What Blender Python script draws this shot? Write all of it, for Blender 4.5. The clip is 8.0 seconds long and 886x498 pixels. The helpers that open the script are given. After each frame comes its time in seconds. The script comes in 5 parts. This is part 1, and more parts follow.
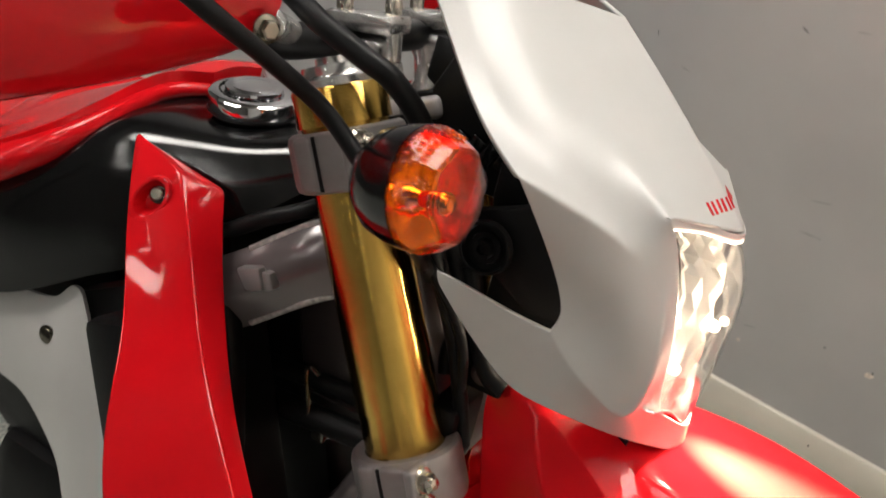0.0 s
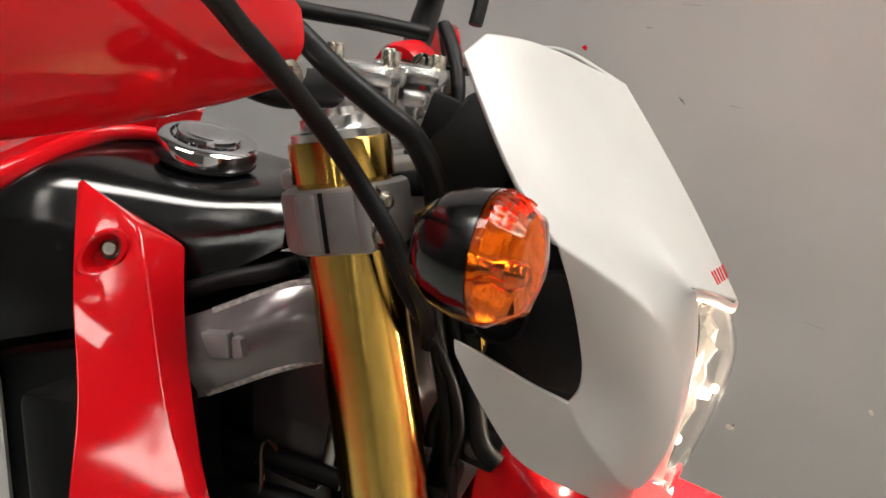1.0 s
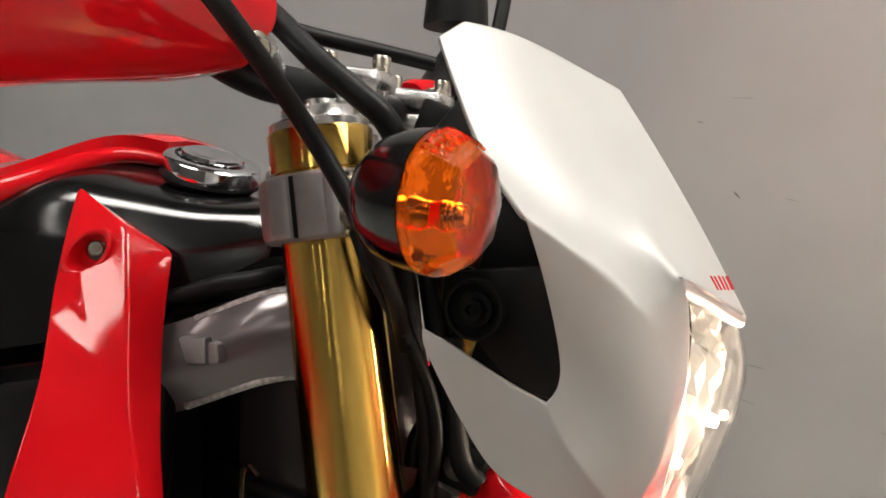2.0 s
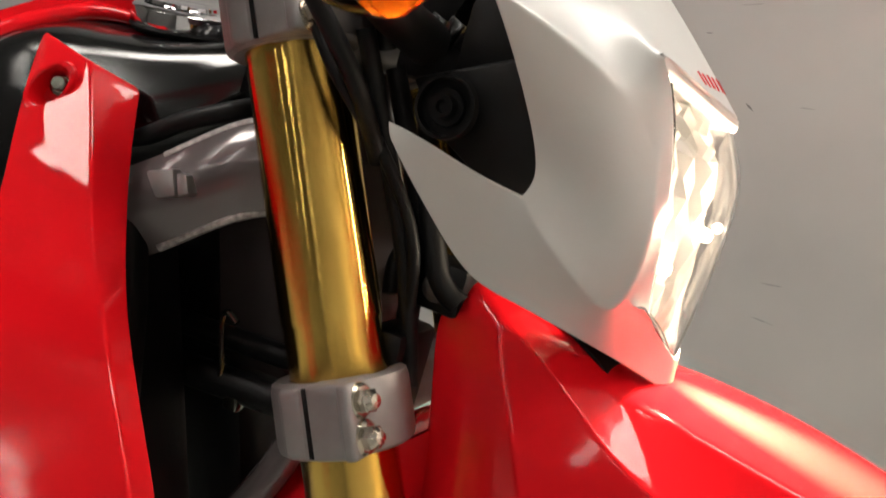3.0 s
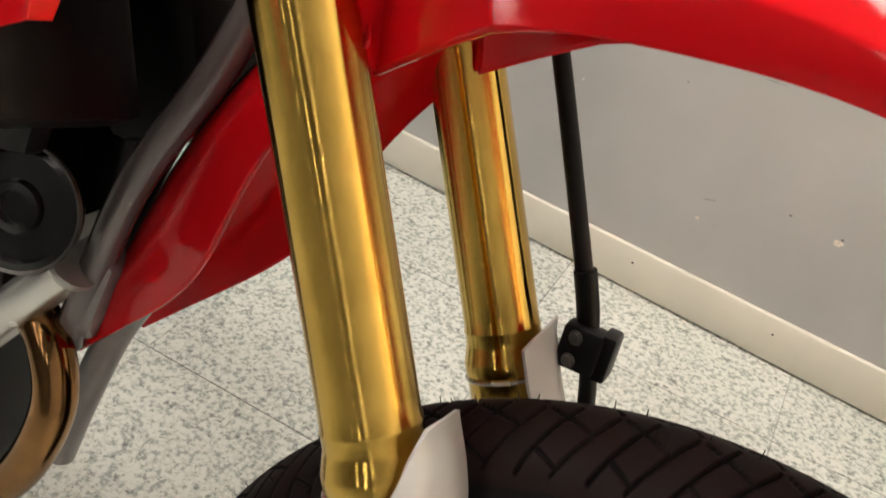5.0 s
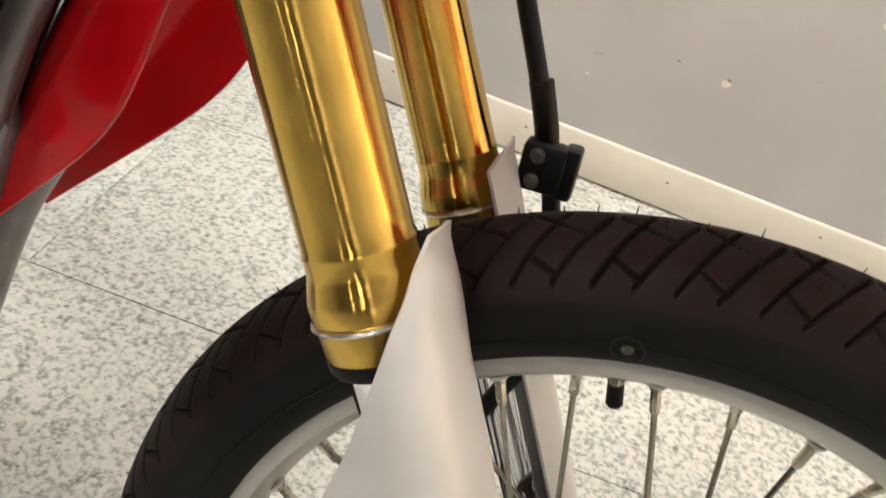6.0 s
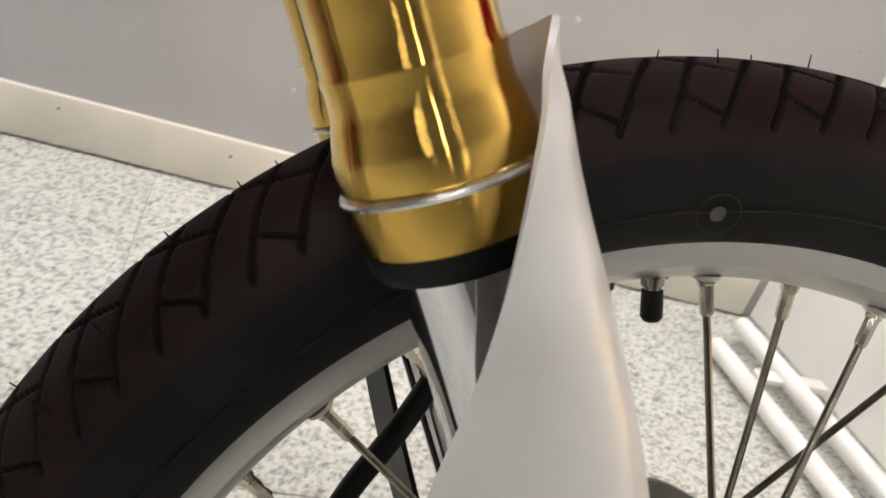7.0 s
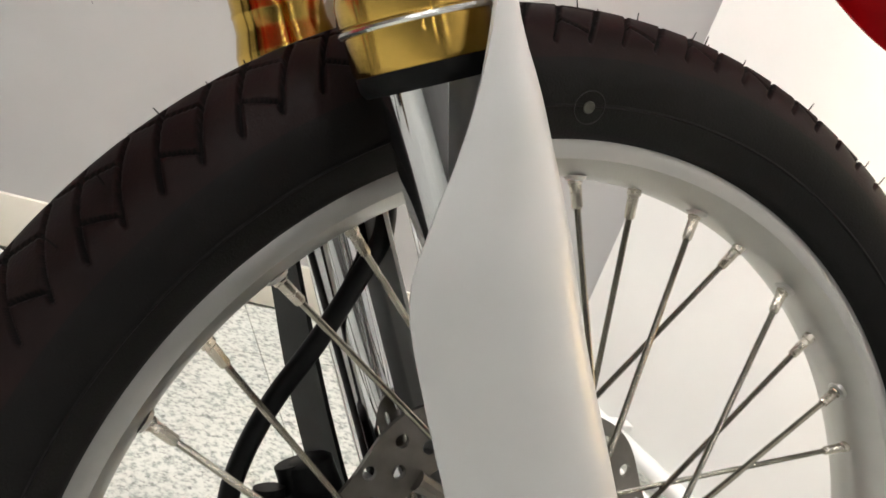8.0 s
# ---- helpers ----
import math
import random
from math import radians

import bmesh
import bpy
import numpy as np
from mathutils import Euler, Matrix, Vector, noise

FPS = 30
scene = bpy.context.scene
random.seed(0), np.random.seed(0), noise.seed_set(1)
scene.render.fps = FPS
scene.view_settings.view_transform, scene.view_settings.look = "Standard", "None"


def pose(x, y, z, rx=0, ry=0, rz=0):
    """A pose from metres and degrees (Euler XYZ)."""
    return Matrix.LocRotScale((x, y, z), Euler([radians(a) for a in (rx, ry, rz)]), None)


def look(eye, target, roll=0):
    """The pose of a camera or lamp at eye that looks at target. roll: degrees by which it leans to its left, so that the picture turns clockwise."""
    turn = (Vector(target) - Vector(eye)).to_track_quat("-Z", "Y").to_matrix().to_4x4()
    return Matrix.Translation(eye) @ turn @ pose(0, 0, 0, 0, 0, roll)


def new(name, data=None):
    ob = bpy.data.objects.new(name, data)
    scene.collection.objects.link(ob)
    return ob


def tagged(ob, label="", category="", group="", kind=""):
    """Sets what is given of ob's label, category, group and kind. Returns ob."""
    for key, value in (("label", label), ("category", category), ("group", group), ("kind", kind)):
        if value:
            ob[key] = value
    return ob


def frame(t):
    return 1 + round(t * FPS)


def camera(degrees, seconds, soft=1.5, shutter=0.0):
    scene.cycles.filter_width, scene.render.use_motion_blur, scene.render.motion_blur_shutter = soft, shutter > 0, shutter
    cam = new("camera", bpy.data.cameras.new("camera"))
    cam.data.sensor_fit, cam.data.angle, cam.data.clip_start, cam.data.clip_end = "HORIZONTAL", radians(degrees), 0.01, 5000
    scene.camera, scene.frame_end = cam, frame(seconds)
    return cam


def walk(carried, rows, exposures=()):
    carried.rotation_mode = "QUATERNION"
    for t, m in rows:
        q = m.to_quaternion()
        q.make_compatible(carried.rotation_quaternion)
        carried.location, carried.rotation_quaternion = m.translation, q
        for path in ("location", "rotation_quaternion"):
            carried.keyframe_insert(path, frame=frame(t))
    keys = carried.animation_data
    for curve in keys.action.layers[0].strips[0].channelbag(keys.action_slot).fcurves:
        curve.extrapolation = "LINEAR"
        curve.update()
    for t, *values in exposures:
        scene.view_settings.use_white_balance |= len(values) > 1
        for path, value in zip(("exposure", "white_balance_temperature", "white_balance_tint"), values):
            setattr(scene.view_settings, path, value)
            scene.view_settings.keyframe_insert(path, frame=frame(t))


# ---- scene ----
cam = camera(53.9, 8.0, soft=1.6, shutter=0.25)
DZ = 0.020
ROWS = [
    (0.0, -0.1837, -0.1516, 1.3699, 50.27, -7.22, 31.00),
    (0.3, -0.2488, -0.1775, 1.3404, 54.75, -10.92, 26.39),
    (0.5, -0.2897, -0.1689, 1.3388, 54.60, -13.34, 23.12),
    (0.7, -0.2820, -0.1769, 1.3409, 55.81, -13.59, 23.52),
    (1.0, -0.2917, -0.1733, 1.3386, 55.17, -14.92, 22.26),
    (2.3, -0.1806, -0.1552, 1.2425, 64.55, -12.34, 28.84),
    (2.5, -0.1683, -0.1498, 1.2235, 63.87, -11.84, 29.03),
    (3.0, -0.1575, -0.1608, 1.1829, 61.86, -10.96, 28.24),
    (3.5, -0.1364, -0.1649, 1.1352, 60.13, -10.72, 27.28),
    (4.0, -0.1029, -0.1628, 1.0920, 58.07, -10.02, 28.25),
    (4.5, -0.0903, -0.1712, 1.0460, 55.61, -9.83, 29.00),
    (5.0, -0.0785, -0.1789, 1.0023, 53.80, -9.96, 28.73),
    (5.2, -0.0756, -0.1817, 0.9839, 52.92, -10.12, 28.29),
    (6.3, -0.1526, -0.1926, 0.8843, 49.47, -11.45, 11.42),
    (6.5, -0.1739, -0.1670, 0.8484, 50.67, -12.49, 6.45),
    (7.0, -0.2563, -0.1320, 0.7289, 60.75, -16.75, -7.28),
    (7.2, -0.2731, -0.1480, 0.6912, 66.43, -18.18, -12.21),
    (7.5, -0.2841, -0.1844, 0.6618, 71.70, -18.74, -17.15),
    (8.0, -0.3211, -0.2396, 0.6411, 73.32, -20.39, -21.17),
]
EXPOSURES = [(0.0, -0.58, 6500, 10), (1.0, -0.34, 6450, 10), (2.5, -0.36, 6500, 10), (3.5, -0.24, 6750, 10), (4.0, -0.16, 6850, 10), (5.2, 0.12, 6800, 10), (6.3, 0.40, 6600, 12), (7.0, 0.20, 6300, 12), (7.5, 0.33, 6250, 11), (8.0, 0.34, 6200, 10)]
walk(cam, [(t, pose(x, y, z + DZ, rx, ry, rz)) for t, x, y, z, rx, ry, rz in ROWS], EXPOSURES)

# ---- world and light ----
world = bpy.data.worlds.new("world")
scene.world = world
world.use_nodes = True
world.node_tree.nodes["Background"].inputs[0].default_value = (0.9, 0.95, 1.0, 1)
world.node_tree.nodes["Background"].inputs[1].default_value = 0.15

# ---- materials ----


def base_mat(name, color, rough, metal=0.0, coat=0.0):
    m = bpy.data.materials.new(name)
    m.use_nodes = True
    b = m.node_tree.nodes["Principled BSDF"]
    b.inputs["Base Color"].default_value = (*color, 1)
    b.inputs["Roughness"].default_value = rough
    b.inputs["Metallic"].default_value = metal
    b.inputs["Coat Weight"].default_value = coat
    b.inputs["Coat Roughness"].default_value = 0.08
    return m, m.node_tree, b


def noise_node(nt, scale, detail=4.0, stretch=(1, 1, 1), rough=0.5):
    tc = nt.nodes.new("ShaderNodeTexCoord")
    mp = nt.nodes.new("ShaderNodeMapping")
    mp.inputs["Scale"].default_value = stretch
    n = nt.nodes.new("ShaderNodeTexNoise")
    n.inputs["Scale"].default_value, n.inputs["Detail"].default_value, n.inputs["Roughness"].default_value = scale, detail, rough
    nt.links.new(tc.outputs["Object"], mp.inputs["Vector"])
    nt.links.new(mp.outputs["Vector"], n.inputs["Vector"])
    return n


def ramp(nt, src, stops):
    r = nt.nodes.new("ShaderNodeValToRGB")
    el = r.color_ramp.elements
    while len(el) < len(stops):
        el.new(0.5)
    for e, (p, c) in zip(el, stops):
        e.position, e.color = p, (*c, 1)
    nt.links.new(src, r.inputs["Fac"])
    return r


def vary(name, color, rough, metal=0.0, coat=0.0, scale=30.0, amount=0.12, rvar=0.08, bump=0.0, bscale=300.0, stretch=(1, 1, 1), fleck=0.0):
    """Painted, moulded or metal surface with variation at two scales and fine relief."""
    m, nt, b = base_mat(name, color, rough, metal, coat)
    n1, n2 = noise_node(nt, scale, 5.0, stretch), noise_node(nt, bscale, 3.0, stretch)
    lo, hi = tuple(c * (1 - amount) for c in color), tuple(min(1, c * (1 + amount)) for c in color)
    r = ramp(nt, n1.outputs["Fac"], [(0.3, lo), (0.7, hi)])
    nt.links.new(r.outputs["Color"], b.inputs["Base Color"])
    mr = nt.nodes.new("ShaderNodeMapRange")
    mr.inputs["To Min"].default_value, mr.inputs["To Max"].default_value = max(0.02, rough - rvar), rough + rvar
    nt.links.new(n1.outputs["Fac"], mr.inputs["Value"])
    nt.links.new(mr.outputs["Result"], b.inputs["Roughness"])
    if max(color) < 0.02:
        b.inputs["Specular IOR Level"].default_value = 0.22
    if bump:
        bp = nt.nodes.new("ShaderNodeBump")
        bp.inputs["Strength"].default_value, bp.inputs["Distance"].default_value = bump, 0.001
        nt.links.new(n2.outputs["Fac"], bp.inputs["Height"])
        nt.links.new(bp.outputs["Normal"], b.inputs["Normal"])
    return m


RED = vary("red plastic", (0.58, 0.0060, 0.0105), 0.085, coat=0.0, scale=14, amount=0.05, rvar=0.04, bump=0.03, bscale=400)
RED.node_tree.nodes["Principled BSDF"].inputs["Specular IOR Level"].default_value = 0.28
WHITE = vary("white plastic", (0.54, 0.535, 0.52), 0.30, coat=0.08, scale=16, amount=0.03, rvar=0.05, bump=0.03, bscale=500)
BLACK = vary("black plastic", (0.0032, 0.0032, 0.0035), 0.48, scale=40, amount=0.4, rvar=0.1, bump=0.15, bscale=700)
TANK = vary("black tank plastic", (0.003, 0.003, 0.0033), 0.14, scale=25, amount=0.3, rvar=0.06, bump=0.05, bscale=900)
CHROME = vary("polished chrome", (0.75, 0.75, 0.77), 0.06, metal=1.0, scale=20, amount=0.03, rvar=0.03)
CAST = vary("grey cast aluminium", (0.28, 0.262, 0.262), 0.38, metal=0.5, scale=60, amount=0.12, rvar=0.08, bump=0.35, bscale=1600)
ALU = vary("satin aluminium", (0.74, 0.73, 0.72), 0.26, metal=0.9, scale=30, amount=0.06, rvar=0.06, bump=0.06, bscale=700)
RIM = vary("silver rim aluminium", (0.50, 0.49, 0.47), 0.36, metal=0.7, scale=30, amount=0.06, rvar=0.06, bump=0.06, bscale=700)
STEEL = vary("zinc plated steel", (0.26, 0.24, 0.20), 0.20, metal=1.0, scale=90, amount=0.25, rvar=0.1, bump=0.1, bscale=900)
DISC = vary("brake disc steel", (0.26, 0.24, 0.22), 0.38, metal=1.0, scale=50, amount=0.2, rvar=0.1, bump=0.1, bscale=900)
# silver frame paint, darkened in its colour for the shade round the spar
FRAME = vary("metallic frame paint with shade", (0.150, 0.128, 0.130), 0.24, metal=0.35, coat=0.6, scale=12, amount=0.05, rvar=0.03)
# red-brown tint paints in the light bounced off the red fender
TREAD = vary("tread rubber with red bounce tint", (0.0125, 0.0062, 0.0057), 0.62, scale=60, amount=0.3, rvar=0.1, bump=0.25, bscale=900)
RUBBER = vary("tyre rubber", (0.0062, 0.0054, 0.0052), 0.62, scale=60, amount=0.3, rvar=0.1, bump=0.25, bscale=900)
# tyre rubber darkened to paint the shade inside the tread cuts
GROOVE_SHADE = vary("groove rubber darkened for shade", (0.004, 0.0034, 0.0032), 0.8, scale=60, amount=0.3)
HOSE = vary("black rubber hose", (0.0042, 0.0042, 0.0046), 0.45, scale=80, amount=0.3, rvar=0.1, bump=0.15, bscale=800)
WALLPAINT = vary("grey wall paint", (0.42, 0.42, 0.425), 0.5, scale=3, amount=0.07, rvar=0.08, bump=0.12, bscale=120)
WHITEWALL = vary("white wall paint", (0.84, 0.83, 0.81), 0.5, scale=3, amount=0.04, rvar=0.08, bump=0.12, bscale=120)
BOARD = vary("cream baseboard", (0.66, 0.63, 0.56), 0.4, scale=8, amount=0.06, rvar=0.08, bump=0.08, bscale=200)
# for walls out of view, kept dark so they bounce little light
BACKWALL = vary("dark unseen wall", (0.12, 0.115, 0.11), 0.6, scale=3, amount=0.08, rvar=0.08, bump=0.12, bscale=120)
CEILING = vary("off-white ceiling paint", (0.30, 0.295, 0.285), 0.7, scale=3, amount=0.04, rvar=0.05)
WHITEMETAL = vary("white painted steel", (0.80, 0.79, 0.77), 0.35, scale=20, amount=0.05, rvar=0.08, bump=0.05, bscale=400)


def terrazzo():
    m, nt, b = base_mat("speckled terrazzo tile", (0.6, 0.6, 0.57), 0.35)
    n0 = noise_node(nt, 130, 3.0)
    n1 = noise_node(nt, 90, 2.0, (1, 1, 1), 0.6)
    n2 = noise_node(nt, 2.5, 3.0)
    r0 = ramp(nt, n0.outputs["Fac"], [(0.36, (0.30, 0.32, 0.305)), (0.46, (0.48, 0.50, 0.47)), (0.58, (0.61, 0.62, 0.585))])
    r1 = ramp(nt, n1.outputs["Fac"], [(0.32, (0.50, 0.51, 0.51)), (0.42, (1, 1, 1))])
    r2 = ramp(nt, n2.outputs["Fac"], [(0.3, (0.92, 0.92, 0.90)), (0.7, (1, 1, 1))])
    mx = nt.nodes.new("ShaderNodeMix")
    mx.data_type, mx.blend_type = "RGBA", "MULTIPLY"
    mx.inputs["Factor"].default_value = 1
    nt.links.new(r0.outputs["Color"], mx.inputs["A"])
    nt.links.new(r1.outputs["Color"], mx.inputs["B"])
    my = nt.nodes.new("ShaderNodeMix")
    my.data_type, my.blend_type = "RGBA", "MULTIPLY"
    my.inputs["Factor"].default_value = 1
    nt.links.new(mx.outputs["Result"], my.inputs["A"])
    nt.links.new(r2.outputs["Color"], my.inputs["B"])
    where = nt.nodes.new("ShaderNodeNewGeometry")
    for n in (n0, n1, n2):
        nt.links.new(where.outputs["Position"], n.inputs["Vector"])
    tint = nt.nodes.new("ShaderNodeObjectInfo")
    r3 = ramp(nt, tint.outputs["Random"], [(0.0, (0.93, 0.93, 0.92)), (1.0, (1, 1, 1))])
    mz = nt.nodes.new("ShaderNodeMix")
    mz.data_type, mz.blend_type = "RGBA", "MULTIPLY"
    mz.inputs["Factor"].default_value = 1
    nt.links.new(my.outputs["Result"], mz.inputs["A"])
    nt.links.new(r3.outputs["Color"], mz.inputs["B"])
    nt.links.new(mz.outputs["Result"], b.inputs["Base Color"])
    return m


TERRAZZO = terrazzo()
GROUT = vary("grey floor joint", (0.30, 0.30, 0.28), 0.7, scale=40, amount=0.2)


def glow(name, color, strength):
    m, nt, b = base_mat(name, color, 0.5)
    b.inputs["Emission Color"].default_value = (*color, 1)
    b.inputs["Emission Strength"].default_value = strength
    return m


LAMP = glow("fluorescent tube", (1.0, 0.96, 0.90), 60.0)
TROFFER = glow("ceiling light diffuser", (1.0, 0.96, 0.90), 27.0)
# darker copy of the frame paint, for parts in deeper shade
FRAMESHADE = vary("frame paint in deep shade", (0.045, 0.036, 0.036), 0.22, metal=0.3, coat=0.2, scale=12, amount=0.1, rvar=0.04)
ZINC = vary("zinc plated steel", (0.52, 0.48, 0.41), 0.26, metal=1.0, scale=120, amount=0.15, rvar=0.08, bump=0.04, bscale=900)
STEELDARK = vary("dark steel", (0.10, 0.095, 0.09), 0.4, metal=0.8, scale=90, amount=0.25, rvar=0.1, bump=0.1, bscale=900)
BRONZE = vary("heat tinted steel", (0.24, 0.125, 0.05), 0.16, metal=1.0, scale=18, amount=0.3, rvar=0.06, bump=0.03, bscale=500)


def clear(name, color, rough, trans, ior=1.46, bump=0.0, bscale=150.0):
    m, nt, b = base_mat(name, color, rough)
    b.inputs["Transmission Weight"].default_value = trans
    b.inputs["IOR"].default_value = ior
    if bump:
        n = noise_node(nt, bscale, 2.0)
        bp = nt.nodes.new("ShaderNodeBump")
        bp.inputs["Strength"].default_value, bp.inputs["Distance"].default_value = bump, 0.001
        nt.links.new(n.outputs["Fac"], bp.inputs["Height"])
        nt.links.new(bp.outputs["Normal"], b.inputs["Normal"])
    return m


def turned_gold():
    """Gold anodised tube, turned on a lathe: fine rings round the fork axis draw the highlights out along it."""
    m, nt, b = base_mat("gold anodised aluminium", (0.56, 0.365, 0.088), 0.09, 1.0)
    b.inputs["Anisotropic"].default_value = 0.9
    along = nt.nodes.new("ShaderNodeCombineXYZ")
    for k, v in enumerate((-0.4816, 0.2718, 0.8331)):
        along.inputs[k].default_value = v
    nt.links.new(along.outputs["Vector"], b.inputs["Tangent"])
    n1 = noise_node(nt, 45, 5.0)
    r = ramp(nt, n1.outputs["Fac"], [(0.3, (0.60, 0.385, 0.088)), (0.7, (0.69, 0.448, 0.110))])
    nt.links.new(r.outputs["Color"], b.inputs["Base Color"])
    # the slopes of the turned rings, finer than the eye can part
    where = nt.nodes.new("ShaderNodeNewGeometry")
    fine = nt.nodes.new("ShaderNodeVectorMath")
    fine.operation = "SCALE"
    fine.inputs["Scale"].default_value = 40000.0
    grit = nt.nodes.new("ShaderNodeTexWhiteNoise")
    slope = nt.nodes.new("ShaderNodeMapRange")
    slope.inputs["To Min"].default_value, slope.inputs["To Max"].default_value = -0.30, 0.30
    lean = nt.nodes.new("ShaderNodeVectorMath")
    lean.operation = "SCALE"
    add = nt.nodes.new("ShaderNodeVectorMath")
    unit = nt.nodes.new("ShaderNodeVectorMath")
    unit.operation = "NORMALIZE"
    nt.links.new(where.outputs["Position"], fine.inputs[0])
    nt.links.new(fine.outputs["Vector"], grit.inputs["Vector"])
    nt.links.new(grit.outputs["Value"], slope.inputs["Value"])
    nt.links.new(along.outputs["Vector"], lean.inputs[0])
    nt.links.new(slope.outputs["Result"], lean.inputs["Scale"])
    nt.links.new(where.outputs["Normal"], add.inputs[0])
    nt.links.new(lean.outputs["Vector"], add.inputs[1])
    nt.links.new(add.outputs["Vector"], unit.inputs[0])
    nt.links.new(unit.outputs["Vector"], b.inputs["Normal"])
    return m


TANK.node_tree.nodes["Principled BSDF"].inputs["Specular IOR Level"].default_value = 0.75
for rubber in (TREAD, RUBBER):
    rubber.node_tree.nodes["Principled BSDF"].inputs["Specular IOR Level"].default_value = 0.18
GOLD = turned_gold()
REFLECT = vary("headlight reflector", (0.86, 0.85, 0.83), 0.17, metal=1.0, scale=60, amount=0.02, rvar=0.08, bump=0.3, bscale=140)
LAMPBOWL = vary("headlight bowl", (0.86, 0.84, 0.81), 0.20, metal=0.7, scale=60, amount=0.04, rvar=0.10, bump=0.3, bscale=140)
CLEAR = clear("clear lens plastic", (1, 1, 1), 0.02, 1.0)
ORANGE = clear("orange lens plastic", (1.0, 0.165, 0.006), 0.10, 1.0, 1.30, 0.35, 160)
ORANGE.node_tree.nodes["Principled BSDF"].inputs["Coat Weight"].default_value = 0.1
BULB = glow("headlight bulb", (1.0, 0.86, 0.68), 500.0)

# ---- building kit ----


def smooth(me, angle=35):
    for p in me.polygons:
        p.use_smooth = True
    bm = bmesh.new()
    bm.from_mesh(me)
    for e in bm.edges:
        if len(e.link_faces) == 2 and e.calc_face_angle(0) > radians(angle):
            e.smooth = False
    bm.to_mesh(me)
    bm.free()


def part(name, bm, material, parent, label="", angle=35):
    me = bpy.data.meshes.new(name)
    bmesh.ops.recalc_face_normals(bm, faces=bm.faces)
    bm.to_mesh(me)
    bm.free()
    me.materials.append(material)
    smooth(me, angle)
    ob = new(name, me)
    ob.parent = parent
    if label:
        tagged(ob, label)
    return ob


def structure(name, bm, material, label, category):
    return tagged(part(name, bm, material, None, label), label, category, "", "structure")


def box(cx, cy, cz, sx, sy, sz, bev=0.0, m=None, seg=2):
    bm = bmesh.new()
    bmesh.ops.create_cube(bm, size=1, matrix=Matrix.Translation((cx, cy, cz)) @ Matrix.Diagonal((sx, sy, sz, 1)))
    if bev:
        bmesh.ops.bevel(bm, geom=bm.edges[:], offset=bev, segments=seg, affect="EDGES", profile=0.5)
    if m:
        bmesh.ops.transform(bm, matrix=m, verts=bm.verts)
    return bm


def lathe(profile, origin, axis, n=48, closed=False, caps=True):
    """Turns (radius, along) pairs round an axis."""
    bm = bmesh.new()
    q = Vector(axis).to_track_quat("Z", "Y").to_matrix()
    o = Vector(origin)
    rings = []
    for k in range(n):
        a = 2 * math.pi * k / n
        c, s = math.cos(a), math.sin(a)
        rings.append([bm.verts.new(o + q @ Vector((r * c, r * s, h))) for r, h in profile])
    for k in range(n):
        a, b = rings[k], rings[(k + 1) % n]
        for j in range(len(profile) - (0 if closed else 1)):
            i2 = (j + 1) % len(profile)
            bm.faces.new((a[j], b[j], b[i2], a[i2]))
    if caps and not closed:
        for j in (0, -1):
            if profile[j][0] > 1e-5:
                bm.faces.new([ring[j] for ring in rings])
    bmesh.ops.remove_doubles(bm, verts=bm.verts, dist=1e-6)
    return bm


def spline(pts, step=6):
    pts = [Vector(p) for p in pts]
    if len(pts) < 3:
        return pts
    out = []
    for i in range(len(pts) - 1):
        p0, p1, p2, p3 = pts[max(i - 1, 0)], pts[i], pts[i + 1], pts[min(i + 2, len(pts) - 1)]
        for k in range(step):
            t = k / step
            out.append(0.5 * ((2 * p1) + (p2 - p0) * t + (2 * p0 - 5 * p1 + 4 * p2 - p3) * t * t + (3 * p1 - p0 - 3 * p2 + p3) * t ** 3))
    out.append(pts[-1])
    return out


def tube(pts, radius, n=12, step=6, bm=None, bend=True):
    """A round bar or hose along a line; radius may be one number or one per point."""
    bm = bm or bmesh.new()
    path = spline(pts, step) if bend else [Vector(p) for p in pts]
    radii = radius if isinstance(radius, (list, tuple)) else [radius] * len(pts)
    rings, up = [], None
    for i, p in enumerate(path):
        d = (path[min(i + 1, len(path) - 1)] - path[max(i - 1, 0)]).normalized()
        if up is None:
            up = d.orthogonal().normalized()
        up = (up - d * up.dot(d)).normalized()
        w = d.cross(up)
        f = i / max(1, len(path) - 1) * (len(radii) - 1)
        j = min(int(f), len(radii) - 2) if len(radii) > 1 else 0
        r = radii[j] + (radii[min(j + 1, len(radii) - 1)] - radii[j]) * (f - j)
        rings.append([bm.verts.new(p + r * (math.cos(2 * math.pi * k / n) * up + math.sin(2 * math.pi * k / n) * w)) for k in range(n)])
    for a, b in zip(rings, rings[1:]):
        for k in range(n):
            bm.faces.new((a[k], a[(k + 1) % n], b[(k + 1) % n], b[k]))
    bm.faces.new(rings[0][::-1])
    bm.faces.new(rings[-1])
    return bm


def bolt(at, axis, r, h, hexa=True, collar=True):
    """A flanged screw head."""
    n = 6 if hexa else 20
    o, ax = Vector(at), Vector(axis).normalized()
    bm = lathe([(0.0001, h), (r * 0.80, h), (r, h * 0.86), (r, 0)], o, ax, n)
    if collar:
        b2 = lathe([(r * 0.7, h * 0.34), (r * 1.15, h * 0.30), (r * 1.40, h * 0.16), (r * 1.45, 0)], o, ax, 24)
        me = bpy.data.meshes.new("tmp")
        b2.to_mesh(me)
        b2.free()
        bm.from_mesh(me)
        bpy.data.meshes.remove(me)
    return bm


